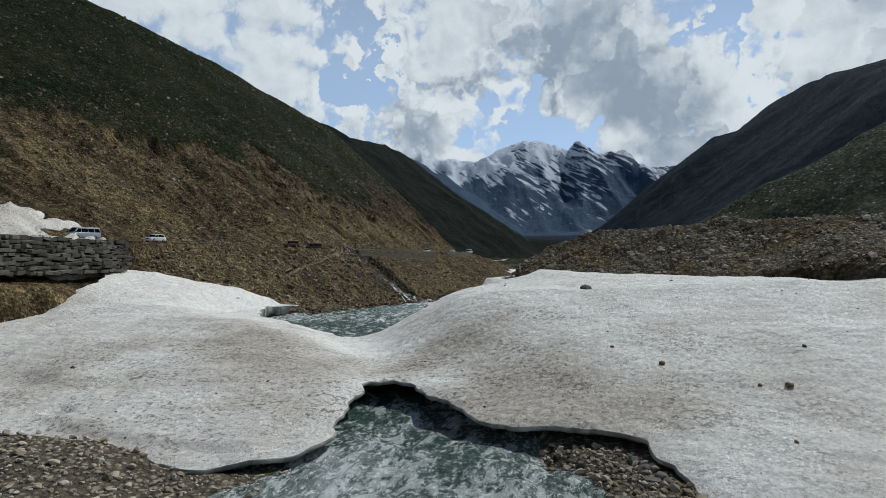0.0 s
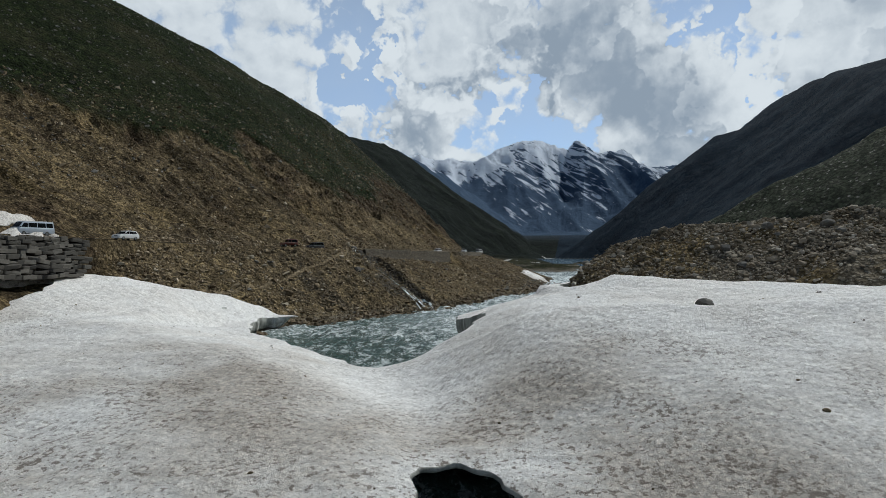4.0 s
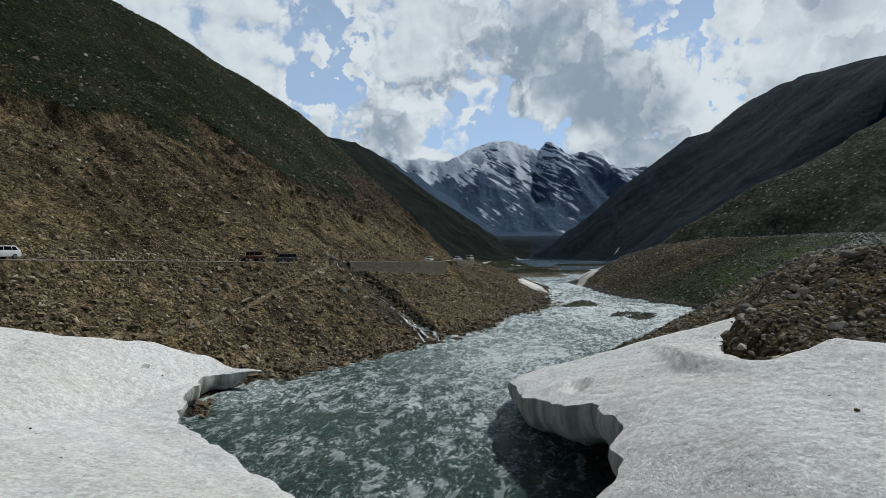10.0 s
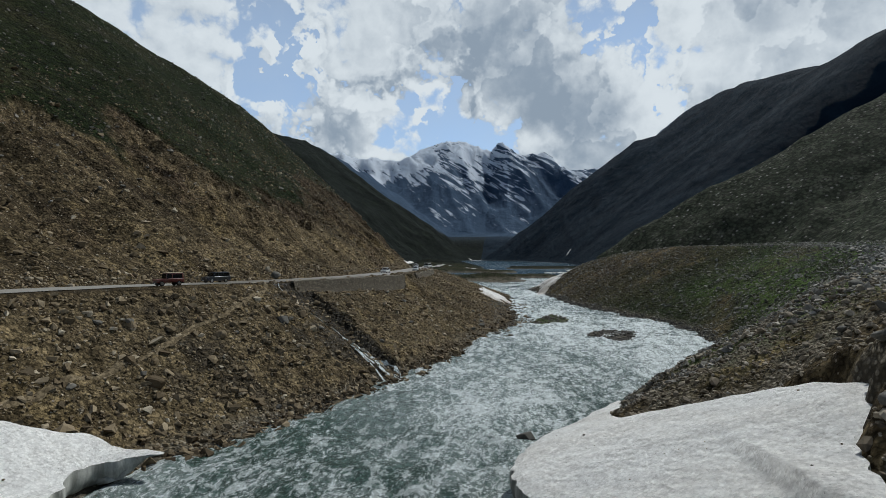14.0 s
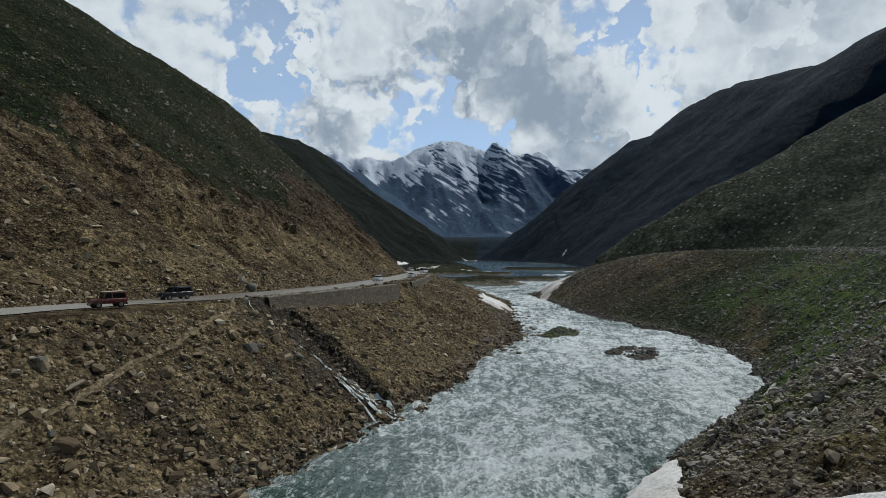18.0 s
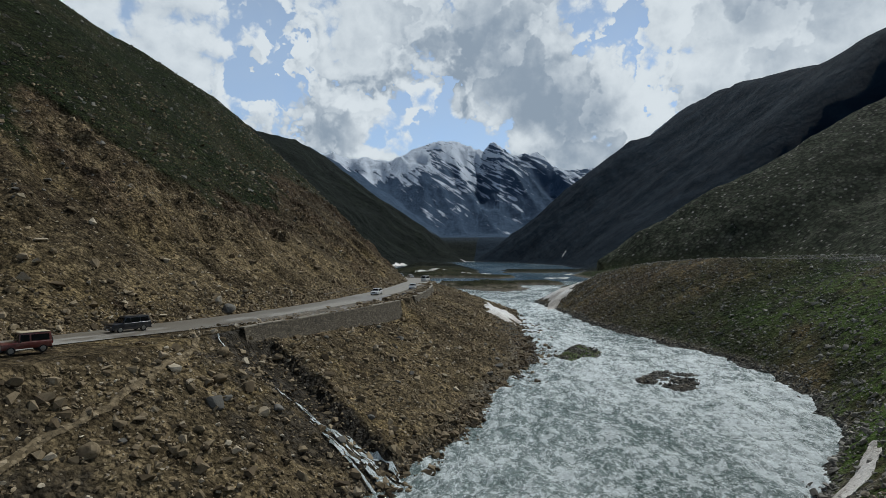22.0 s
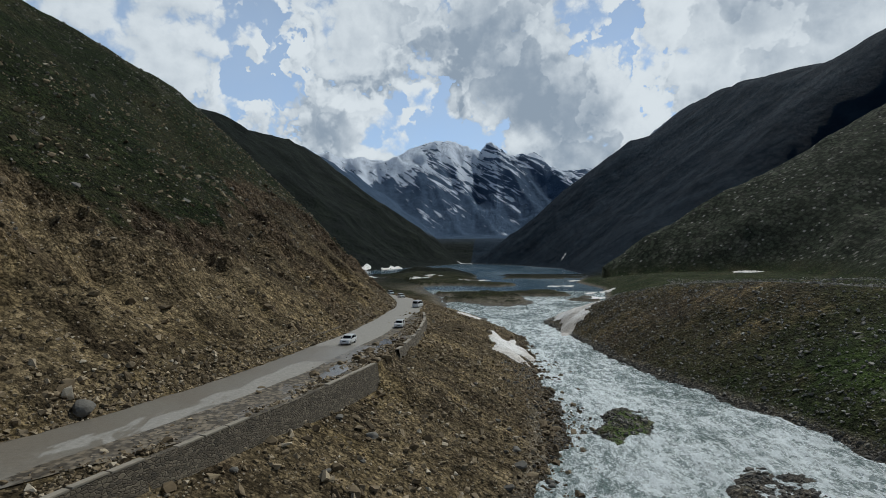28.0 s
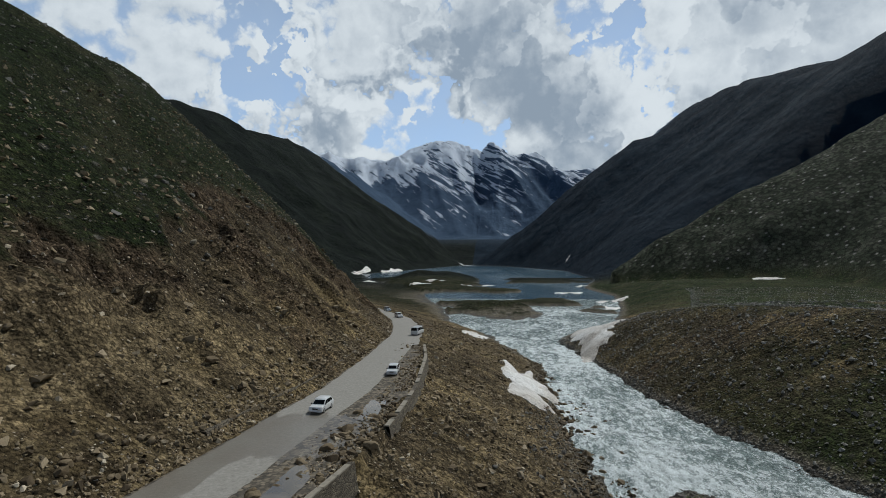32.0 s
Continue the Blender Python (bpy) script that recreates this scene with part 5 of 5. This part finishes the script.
x = between(x_right, rim_right, y, rng.random(n) * 1.25)
scatter("terrace_stones", x, y, sizes(n, 0.20, 0.95, 2.1), SHARP, M_COBBLE, "pale stones strewn over the green river terrace", dark=-0.26)
n = 15000
y = 150 + 420 * rng.random(n) ** 1.2
x = rim_right(y) + 2 + 110 * rng.random(n) ** 1.6
scatter("terrace_top_stones", x, y, sizes(n, 0.25, 0.9, 2.0), SHARP, M_COBBLE, "grey stones covering the terrace top", dark=-0.26)
n = 15000
y = 84 + 62 * rng.random(n) ** 1.3
x = between(x_right, rim_right, y, rng.random(n) * 1.6)
scatter("moraine_cobbles", x, y, sizes(n, 0.11, 0.75, 2.2), ROUND, M_MORAINE, "rounded grey and brown moraine cobbles beside the snow")
n = 5500
y, x = 72 + 36 * rng.random(n), 1 + 52 * rng.random(n)
scatter("mound_stones", x, y, sizes(n, 0.11, 0.7, 2.3), ROUND, M_MORAINE, "pale and brown stones on the moraine mound", dark=-0.12)
n = 5200
y, x = 8 + 26 * rng.random(n), -62 + 45 * rng.random(n)
scatter("beach_cobbles", x, y, sizes(n, 0.10, 0.42, 2.2), ROUND, M_MORAINE, "pale rounded cobbles on the river beach", dark=-0.28)
n = 1500
y = 24 + 16 * rng.random(n)
x = x_right(y) - 1.2 + 9 * rng.random(n) ** 1.3
scatter("shore_cobbles", x, y, sizes(n, 0.12, 0.45, 1.9), ROUND, M_MORAINE, "wet rounded boulders between the river and the snow", dark=-0.05)
n = 6500
y = 100 + 250 * rng.random(n)
x = x_left(y) + rng.normal(-0.6, 1.1, n) + 9.0 * rng.random(n) ** 3 * step01(185, 215, y) * (1 - step01(290, 320, y))
scatter("waterline_rocks", x, y, sizes(n, 0.18, 1.2, 1.9), SHARP, M_SCREE, "dark wet rocks along the waterline", z=np.maximum(ground_height(x, y), WATER - 0.2), dark=0.2)
n = 3600
y = 130 + 270 * rng.random(n)
x = x_right(y) + rng.normal(0.5, 0.9, n)
scatter("far_shore_rocks", x, y, sizes(n, 0.16, 0.8, 2.0), SHARP, M_COBBLE, "dark stones along the far waterline", z=np.maximum(ground_height(x, y), WATER - 0.2), dark=0.15)
n = 2600
k = rng.integers(0, 3, n)
cx, cy = np.array([-19, -5, -33])[k], np.array([239, 210, 268])[k]
x, y = cx + rng.normal(0, 1, n) * np.array([3.5, 4.5, 3.2])[k], cy + rng.normal(0, 1, n) * np.array([7, 5.5, 24])[k]
h = ground_height(x, y)
ok = h > WATER - 0.5
scatter("island_stones", x[ok], y[ok], sizes(n, 0.14, 0.7, 1.9)[ok], ROUND, M_COBBLE, "grey stones on the gravel islands", z=h[ok], dark=0.08)


# ---- single boulders ----
def boulder_mesh(seed, squash):
    bm = bmesh.new()
    bmesh.ops.create_icosphere(bm, subdivisions=3, radius=1.0)
    r = np.random.default_rng(seed)
    cuts = r.normal(size=(15, 3))
    cuts /= np.linalg.norm(cuts, axis=1)[:, None]
    lim = r.uniform(0.48, 0.86, 15)
    for v in bm.verts:
        p = np.array(v.co[:])
        for c, l in zip(cuts, lim):
            d = p @ c
            if d > l:
                p = p - c * (d - l) * 0.96
        p = p * (1 + 0.05 * noise.noise(Vector(p * 2.3 + seed)))
        v.co = Vector(p * np.array(squash))
    me = bpy.data.meshes.new("boulder")
    bm.to_mesh(me)
    bm.free()
    a = me.attributes.new("tone", "FLOAT", "POINT")
    a.data.foreach_set("value", np.full(len(me.vertices), r.uniform(0.12, 0.42), np.float32))
    return me


BOULDERS = [boulder_mesh(k, (1, 0.78 + 0.03 * (k % 4), 0.52 + 0.05 * (k % 5))) for k in range(10)]
for me in BOULDERS[:6]:
    me.materials.append(M_SCREE)
for me in BOULDERS[6:]:
    me.materials.append(M_COBBLE)


def boulder(x, y, size, label, group, k=None, z=None):
    k = int(rng.integers(0, 10)) if k is None else k
    ob = tagged(new("boulder", BOULDERS[k]), label, "boulder", group)
    z = float(ground_height(np.array([x]), np.array([y]))[0]) if z is None else z
    ob.matrix_basis = pose(x, y, z + 0.12 * size, float(rng.normal(0, 8)), float(rng.normal(0, 8)), float(rng.uniform(0, 360))) @ Matrix.Diagonal((size, size, size, 1))
    return ob


def top_of_snow(x, y):
    return float(snow_top(np.array([x * 1.0]), np.array([y * 1.0]))[0])


boulder(-0.8, 72, 0.95, "dark rounded boulder sunk in the snow", "boulders on the snow", 7, top_of_snow(-0.8, 72) - 0.1)
for x, y, size in ((5.2, 49.4, 0.36), (11.3, 45.7, 0.24), (13.1, 45.6, 0.38), (-37.6, 34.6, 0.42), (-36.9, 34.9, 0.3), (-46.5, 44.5, 0.3), (-33.4, 50.2, 0.22), (-26.2, 44.0, 0.2), (1.5, 52.5, 0.2), (16.0, 52.0, 0.25)):
    boulder(x, y, size, "small dark rock melting out of dirty snow", "boulders on the snow", int(rng.integers(0, 6)), top_of_snow(x, y))
boulder(-28.3, 126.2, 1.2, "dark wet boulder in the river beside the snow", "boulders in the river", 8, WATER + 0.2)
boulder(-13.2, 92.6, 0.75, "dark boulder at the edge of the snow", "boulders on the snow", 6)
boulder(-6.2, 104.6, 0.85, "large dark boulder at the edge of the snow", "boulders on the snow", 9)
boulder(-6.6, 102.8, 0.75, "dark angular boulder beside a larger one", "boulders on the snow", 3)
boulder(-10.6, 96.4, 0.7, "grey boulder half buried in snow", "boulders on the snow", 7)
boulder(-68.2, 123.7, 1.5, "large brown boulder low on the bank", "boulders on the bank", 1)
boulder(-63.6, 148.5, 1.3, "pale split boulder on the dark bank", "boulders on the bank", 8)
boulder(-53.6, 156.2, 1.1, "pale boulder beside the falling stream", "boulders on the bank", 6)
boulder(-69.5, 109.4, 1.3, "brown boulder above the snow's lip", "boulders on the bank", 2)
boulder(-80.3, 186, 1.5, "pale flat boulder on the scar", "boulders on the scar", 7)
boulder(-35.8, 210.8, 1.5, "dark boulder at the water's edge", "boulders in the river", 4, WATER + 0.2)
boulder(-199, 289, 1.6, "dark boulder standing on the ridge line", "boulders on the ridge", 5)
boulder(5, 93, 0.9, "big pale boulder on the moraine", "boulders on the moraine", 8)
boulder(11, 99, 0.9, "brown boulder on the moraine", "boulders on the moraine", 2)
for _ in range(22):
    x, y = -61 - 8 * rng.random(), 205 + 34 * rng.random()
    x = float(road_out(y)) - 0.8 - 5.0 * rng.random()
    boulder(x, y, 0.35 + 0.75 * rng.random() ** 2, "brown boulder dumped on the road's verge", "boulders on the verge", int(rng.integers(0, 6)))
for x, y, size in ((-61.7, 221.1, 1.1), (-61.2, 227.4, 1.25), (-58.9, 223.8, 1.0), (-57.4, 222.7, 0.9), (-60.1, 217.7, 1.1), (-62.9, 216.6, 0.8), (-59.6, 219.6, 0.85), (-58.2, 226.4, 0.75), (-60.4, 224.6, 0.7), (-59.8, 234.0, 0.75)):
    boulder(x, y, size, "large brown boulder heaped on the road's verge", "boulders on the verge", int(rng.integers(0, 6)))
for _ in range(60):
    y = 105 + 190 * rng.random() ** 1.4
    x = float(between(x_left, road_out, y, 0.1 + 0.85 * rng.random()))
    boulder(x, y, 0.5 + 0.7 * rng.random() ** 2, "brown angular boulder on the loose bank", "boulders on the bank")
for _ in range(45):
    y = 125 + 200 * rng.random()
    x = float(road_in(y)) - 3 - 45 * rng.random() ** 1.3
    boulder(x, y, 0.45 + 0.6 * rng.random() ** 2, "brown boulder stuck in the scar", "boulders on the scar", int(rng.integers(0, 6)))
for _ in range(36):
    y = 195 + 120 * rng.random()
    x = float(x_left(y)) + rng.normal(0.3, 1.3)
    boulder(x, y, 0.5 + 0.9 * rng.random() ** 2, "dark wet boulder at the water's edge", "boulders in the river", None, WATER - 0.05)
for _ in range(34):
    y = 88 + 55 * rng.random()
    x = float(rim_right(y)) - 8 + 20 * rng.random()
    if inside(SNOW_EDGE, np.array([x]), np.array([y]))[0][0] < -0.6:
        boulder(x, y, 0.45 + 0.6 * rng.random() ** 2, "rounded moraine boulder among cobbles", "boulders on the moraine", int(rng.integers(6, 10)))
for _ in range(26):
    y = 27 + 11 * rng.random()
    x = float(x_right(y)) + 0.2 + 4.5 * rng.random()
    if inside(SNOW_EDGE, np.array([x]), np.array([y]))[0][0] < -0.5:
        boulder(x, y, 0.28 + 0.3 * rng.random() ** 2, "rounded wet boulder between river and snow", "boulders by the snow bridge", int(rng.integers(6, 10)), max(WATER, float(ground_height(np.array([x]), np.array([y]))[0])))

# dark grit and stones melting out of the snow
n = 900
x, y = -72 + 120 * rng.random(n), 30 + 95 * rng.random(n)
d = inside(SNOW_EDGE, x, y)[0]
ok = d > 0.6
x, y = x[ok], y[ok]
zt = snow_top(x, y)
s = sizes(len(x), 0.04, 0.20, 2.2)
SNOW_KEEP, SNOW_EDGE = SNOW_EDGE, outline([(900, 900), (901, 900), (901, 901)], 0.5, 0)
scatter("snow_stones", x, y, s, ROUND, M_SCREE, "small dark stones lying on the dirty snow", z=zt, dark=0.25)
SNOW_EDGE = SNOW_KEEP


# ---- snow patches ----
def snow_patch(x, y, rx, ry, turn, h, label, cell=0.6, seed=0):
    a = np.linspace(0, 2 * np.pi, 40, endpoint=False)
    r = 1 + 1.1 * fbm(np.cos(a) * 1.9 + seed, np.sin(a) * 1.9 + 2 * seed, 4, 171, 0.7)
    u, v = rx * r * np.cos(a), ry * r * np.sin(a)
    c, s = math.cos(turn), math.sin(turn)
    poly = outline([(float(x + p * c - q * s), float(y + p * s + q * c)) for p, q in zip(u, v)], max(cell, 0.5), cell * 0.7, seed)

    def top(X, Y):
        D = np.maximum(inside(poly, X, Y)[0], 0)
        return np.maximum(ground_height(X, Y), WATER) + 0.22 + h * (1 - np.exp(-D / (0.35 * min(rx, ry) + 0.3)))

    ob = snow_body("snow_patch", poly, top, lambda X, Y, D: 0.9 + h + 0 * X, cell, lambda X, Y: np.clip(0.55 + 0.8 * fbm(X / 5, Y / 5, 4, 172), 0, 1), lambda X, Y: 0.15 * min(rx, 2.0) + 0 * X)
    return tagged(ob, label, "snow patch", "snow patches", "")


snow_patch(-37, 303, 5.2, 20, 0.05, 0.5, "dirty old snow patch on the foot of the bank", seed=1)
snow_patch(-53, 391, 4, 6, 0.2, 0.4, "small snow patch on the river flat", seed=2)
snow_patch(-8, 387, 8.5, 23, -0.15, 0.9, "wedge of old snow undercut by the river", seed=3)
snow_patch(-4.2, 153.6, 0.9, 7.6, -0.70, 0.25, "narrow strip of snow along the shore", seed=4)
snow_patch(-99, 84, 4.5, 13, 0.1, 1.8, "grey snow bank cut by the road", seed=5)
snow_patch(-81.5, 78, 2.0, 8, 0.15, 0.8, "old snow lying on the stone wall below the road", seed=6)
for px, py, prx, pry in ((30, 596, 3.5, 9), (44, 608, 5, 12), (27, 545, 4, 10), (10, 694, 5, 9), (24, 698, 5, 12), (42, 812, 5, 25), (-75, 766, 7, 14), (-60, 816, 6, 16), (-114, 826, 7, 20), (-124, 742, 7, 12), (-96, 760, 5, 9)):
    snow_patch(px, py, prx, pry, -0.3, 0.25, "thin sliver of old snow on the river flats", 1.0, seed=int(px) % 17)
snow_patch(-208, 900, 7, 32, 0.3, 0.2, "old snow at the foot of the dark slope", 3.0, seed=11)
snow_patch(-263, 960, 6, 40, 0.2, 0.2, "old snow at the foot of the dark slope", 3.0, seed=12)
snow_patch(-284, 1160, 7, 60, 0.05, 0.2, "old snow at the foot of the dark slope", 4.0, seed=13)
snow_patch(-258, 1345, 7, 60, -0.1, 0.2, "old snow at the foot of the dark slope", 4.0, seed=14)
snow_patch(-150, 2062, 30, 14, 0.1, 0.3, "snow tongue at the head of the lake", 8.0, seed=15)
snow_patch(167, 649, 15, 5, 0.35, 0.8, "lone snow patch on the grassy terrace", 1.5, seed=16)
snow_patch(108, 1500, 2.5, 22, -0.35, 0.6, "snow streak low on the dark mountain", 4.0, seed=17)
snow_patch(1157, 2613, 26, 60, 0.5, 4.0, "snow streak high on the dark mountain", 9.0, seed=18)


# ---- walls along the road ----
def masonry_material():
    mat, nt, bsdf = material("dry_stone_wall")
    g = Nodes(nt)
    mp = nt.nodes.new("ShaderNodeMapping")
    mp.inputs["Scale"].default_value = (1.0, 1.0, 1.9)
    g.link(g.pos, mp.inputs[0])
    d = g.cells(2.3, "DISTANCE_TO_EDGE", "Distance", mp.outputs[0])
    c = g.cells(2.3, "F1", "Color", mp.outputs[0])
    col = g.ramp(g.math("ADD", g.math("MULTIPLY", c, 0.6), g.math("MULTIPLY", g.noise(2.0, 5, 0.6), 0.4)), [(0.2, (0.045, 0.036, 0.025)), (0.55, (0.115, 0.093, 0.063)), (0.85, (0.20, 0.165, 0.115))])
    col = g.mix(g.range(d, 0.05, 0.0), col, (0.045, 0.037, 0.028))
    g.link(col, bsdf.inputs["Base Color"])
    bsdf.inputs["Roughness"].default_value = 0.9
    g.link(g.bump(g.range(d, 0.0, 0.14), 0.8, 0.12), bsdf.inputs["Normal"])
    return mat


M_WALL, M_CAP = masonry_material(), paint("pale_concrete", (0.27, 0.24, 0.19), 0.9, dust=0.5)


def wall_along(name, label, y0, y1, height, off=0.0, cap=True, curve=road_out, rise=0.35):
    """A battered stone wall that follows a curve of the plan, with cap slabs as parts."""
    ys = np.arange(y0, y1 + 0.01, 1.0)
    xs, zs = curve(ys) + off, road_z(ys) + rise
    hs = np.array([height(v) for v in ys])
    jit = 0.10 * fbm(ys / 2, ys * 0, 3, 191)
    rows = [(-0.55, zs), (0.10, zs), (0.35 + jit, zs - hs * 0.5), (0.75 + jit, zs - hs), (-0.55, zs - hs)]
    co = np.stack([np.stack([xs + np.broadcast_to(dx, ys.shape), ys, zz], -1) for dx, zz in rows], 1).reshape(-1, 3)
    k, m = len(rows), len(ys)
    quads = [[i * k + j, i * k + (j + 1) % k, (i + 1) * k + (j + 1) % k, (i + 1) * k + j] for i in range(m - 1) for j in range(k)]
    quads += [[0, 4, 3, 2], [(m - 1) * k + 1, (m - 1) * k + 2, (m - 1) * k + 3, (m - 1) * k + 4]]
    ob = tagged(mesh_of(name, co, np.array(quads), M_WALL, None, False), label, "wall", kind="structure")
    if cap:
        slab_me = None
        for i in range(0, m - 3, 3):
            if rng.random() < 0.28:
                continue
            if slab_me is None:
                bm = box(0, 0, 0, 0.62, 2.9, 0.16, 0.03)
                slab_me = bpy.data.meshes.new("cap_slab")
                bm.to_mesh(slab_me)
                bm.free()
                slab_me.materials.append(M_CAP)
            o = new("cap_slab", slab_me)
            o.parent = ob
            dx, dy = xs[i + 3] - xs[i], 3.0
            o.matrix_basis = pose(xs[i] + dx / 2 - 0.2, ys[i] + 1.5, (zs[i] + zs[i + 3]) / 2 + 0.06 + 0.02 * rng.normal(), 0, rng.normal() * 1.5, -math.degrees(math.atan2(dx, dy)))
    return ob


wall_along("retaining_wall", "stone retaining wall with pale cap slabs below the road", 165, 217, lambda v: float(wall_drop(v)) + 1.6)
wall_along("parapet_wall", "low broken stone wall on the road's outer edge", 229, 292, lambda v: 2.4)
wall_along("toe_wall", "low wall half buried by rubble inside the bend", 222, 278, lambda v: 1.6, -1.6, False, road_in, 1.3)


def block_wall():
    """The stepped wall of stone blocks that carries the road beside the first snow."""
    root = tagged(new("block_wall", bpy.data.meshes.new("block_wall")), "stepped wall of dark layered stone blocks carrying the road", "wall", kind="structure")
    shapes = []
    for k in range(5):
        bm = box(0, 0, 0, 1.0, 1.0, 1.0, 0.0)
        for v in bm.verts:
            v.co += Vector([0.09 * noise.noise(v.co * 3 + Vector((k * 7, j * 3, 0))) for j in range(3)])
        bmesh.ops.bevel(bm, geom=list(bm.edges), offset=0.06, segments=1, affect="EDGES")
        me = bpy.data.meshes.new("stone_block")
        bm.to_mesh(me)
        bm.free()
        a = me.attributes.new("tone", "FLOAT", "POINT")
        a.data.foreach_set("value", np.full(len(me.vertices), 0.06 + 0.09 * k, np.float32))
        me.materials.append(M_COBBLE)
        shapes.append(me)
    for c in range(9):
        y = 54.0 + rng.random() + 1.2 * (c % 3)
        while y < 90 - 0.5 * c:
            w = 0.6 + 1.3 * rng.random()
            h = 0.42 + 0.22 * rng.random()
            o = new("stone_block", shapes[int(rng.integers(0, 5))])
            o.parent = root
            o.matrix_basis = pose(float(road_out(y)) + 0.2 + 0.5 * c + 0.28 * rng.normal(), y + w / 2, float(road_z(y)) - 0.5 - 0.62 * c + 0.08 * rng.normal(), rng.normal() * 5, rng.normal() * 5, rng.normal() * 9) @ Matrix.Diagonal((1.5, w, h, 1))
            y += w + 0.15 * rng.random()
    return root


block_wall()


# ---- stream on the bank and puddles on the verge ----
def stream(shift, wide, seed, x0, x1):
    xs = np.arange(x0, x1, 0.25)
    yc = stream_y(xs) + shift * step01(-60, -54, xs) + 1.0 * fbm(xs / 4.5, xs * 0 + seed, 4, 201)
    us = np.linspace(-1, 1, 7)
    U, X = np.meshgrid(us, xs)
    w = wide * (0.35 + 0.5 * step01(-66, -48, X)) * np.clip(0.75 + 1.6 * fbm(X / 1.2, X * 0 + seed, 3, 202), 0.05, 2)
    Y = yc[:, None] + U * w
    Z = np.maximum(ground_height(X, Y), np.maximum(ground_height(X, Y - 0.4), ground_height(X, Y + 0.4))) + 0.16 + 0.14 * fbm(X / 0.5, Y / 0.4, 3, 203)
    gaps = fbm(X / 1.6 + seed, Y / 0.7, 3, 205)[:-1, :-1] > -0.10
    return tagged(sheet("stream", X, Y, Z, M_RIVER, gaps, {"rapid": 1.2 + 0.8 * fbm(X / 1.3, Y / 1.3, 2, 204), "milky": X * 0 + 1}), "thin white stream tumbling down the dark bank", "stream", kind="structure")


for off, wide, key, start in ((0.0, 0.6, 1.0, -69), (-0.8, 0.4, 5.0, -64), (-1.7, 0.45, 7.0, -60.5), (0.8, 0.5, 9.0, -62), (1.6, 0.4, 12.0, -58), (-2.6, 0.4, 15.0, -57), (-3.4, 0.3, 19.0, -54)):
    stream(off, wide, key, start, -46.6)


def puddle_material():
    mat, nt, bsdf = material("muddy_water")
    g = Nodes(nt)
    g.put(bsdf.inputs["Base Color"], g.mix(g.range(g.noise(0.4, 4, 0.6), 0.4, 0.65), (0.075, 0.058, 0.035), (0.13, 0.10, 0.065)))
    bsdf.inputs["Roughness"].default_value = 0.08
    return mat


M_PUDDLE = puddle_material()


def puddle(x, y, rx, ry, seed, lift):
    a = np.linspace(0, 2 * np.pi, 36, endpoint=False)
    r = 1 + 0.7 * fbm(np.cos(a) * 1.5 + seed, np.sin(a) * 1.5, 3, 211)
    bm = bmesh.new()
    ring = [bm.verts.new((x + rx * k * math.cos(t), y + ry * k * math.sin(t), float(road_z(y)) + lift)) for t, k in zip(a, r)]
    bm.faces.new(ring)
    ob = part("puddle", bm, M_PUDDLE, None)
    return tagged(ob, "brown muddy puddle lying on the road's verge", "puddle", "puddles on the road")


puddle(-62.0, 210.5, 1.3, 5.0, 1, 0.24)
puddle(-60.3, 236.8, 1.1, 5.2, 2, 0.24)
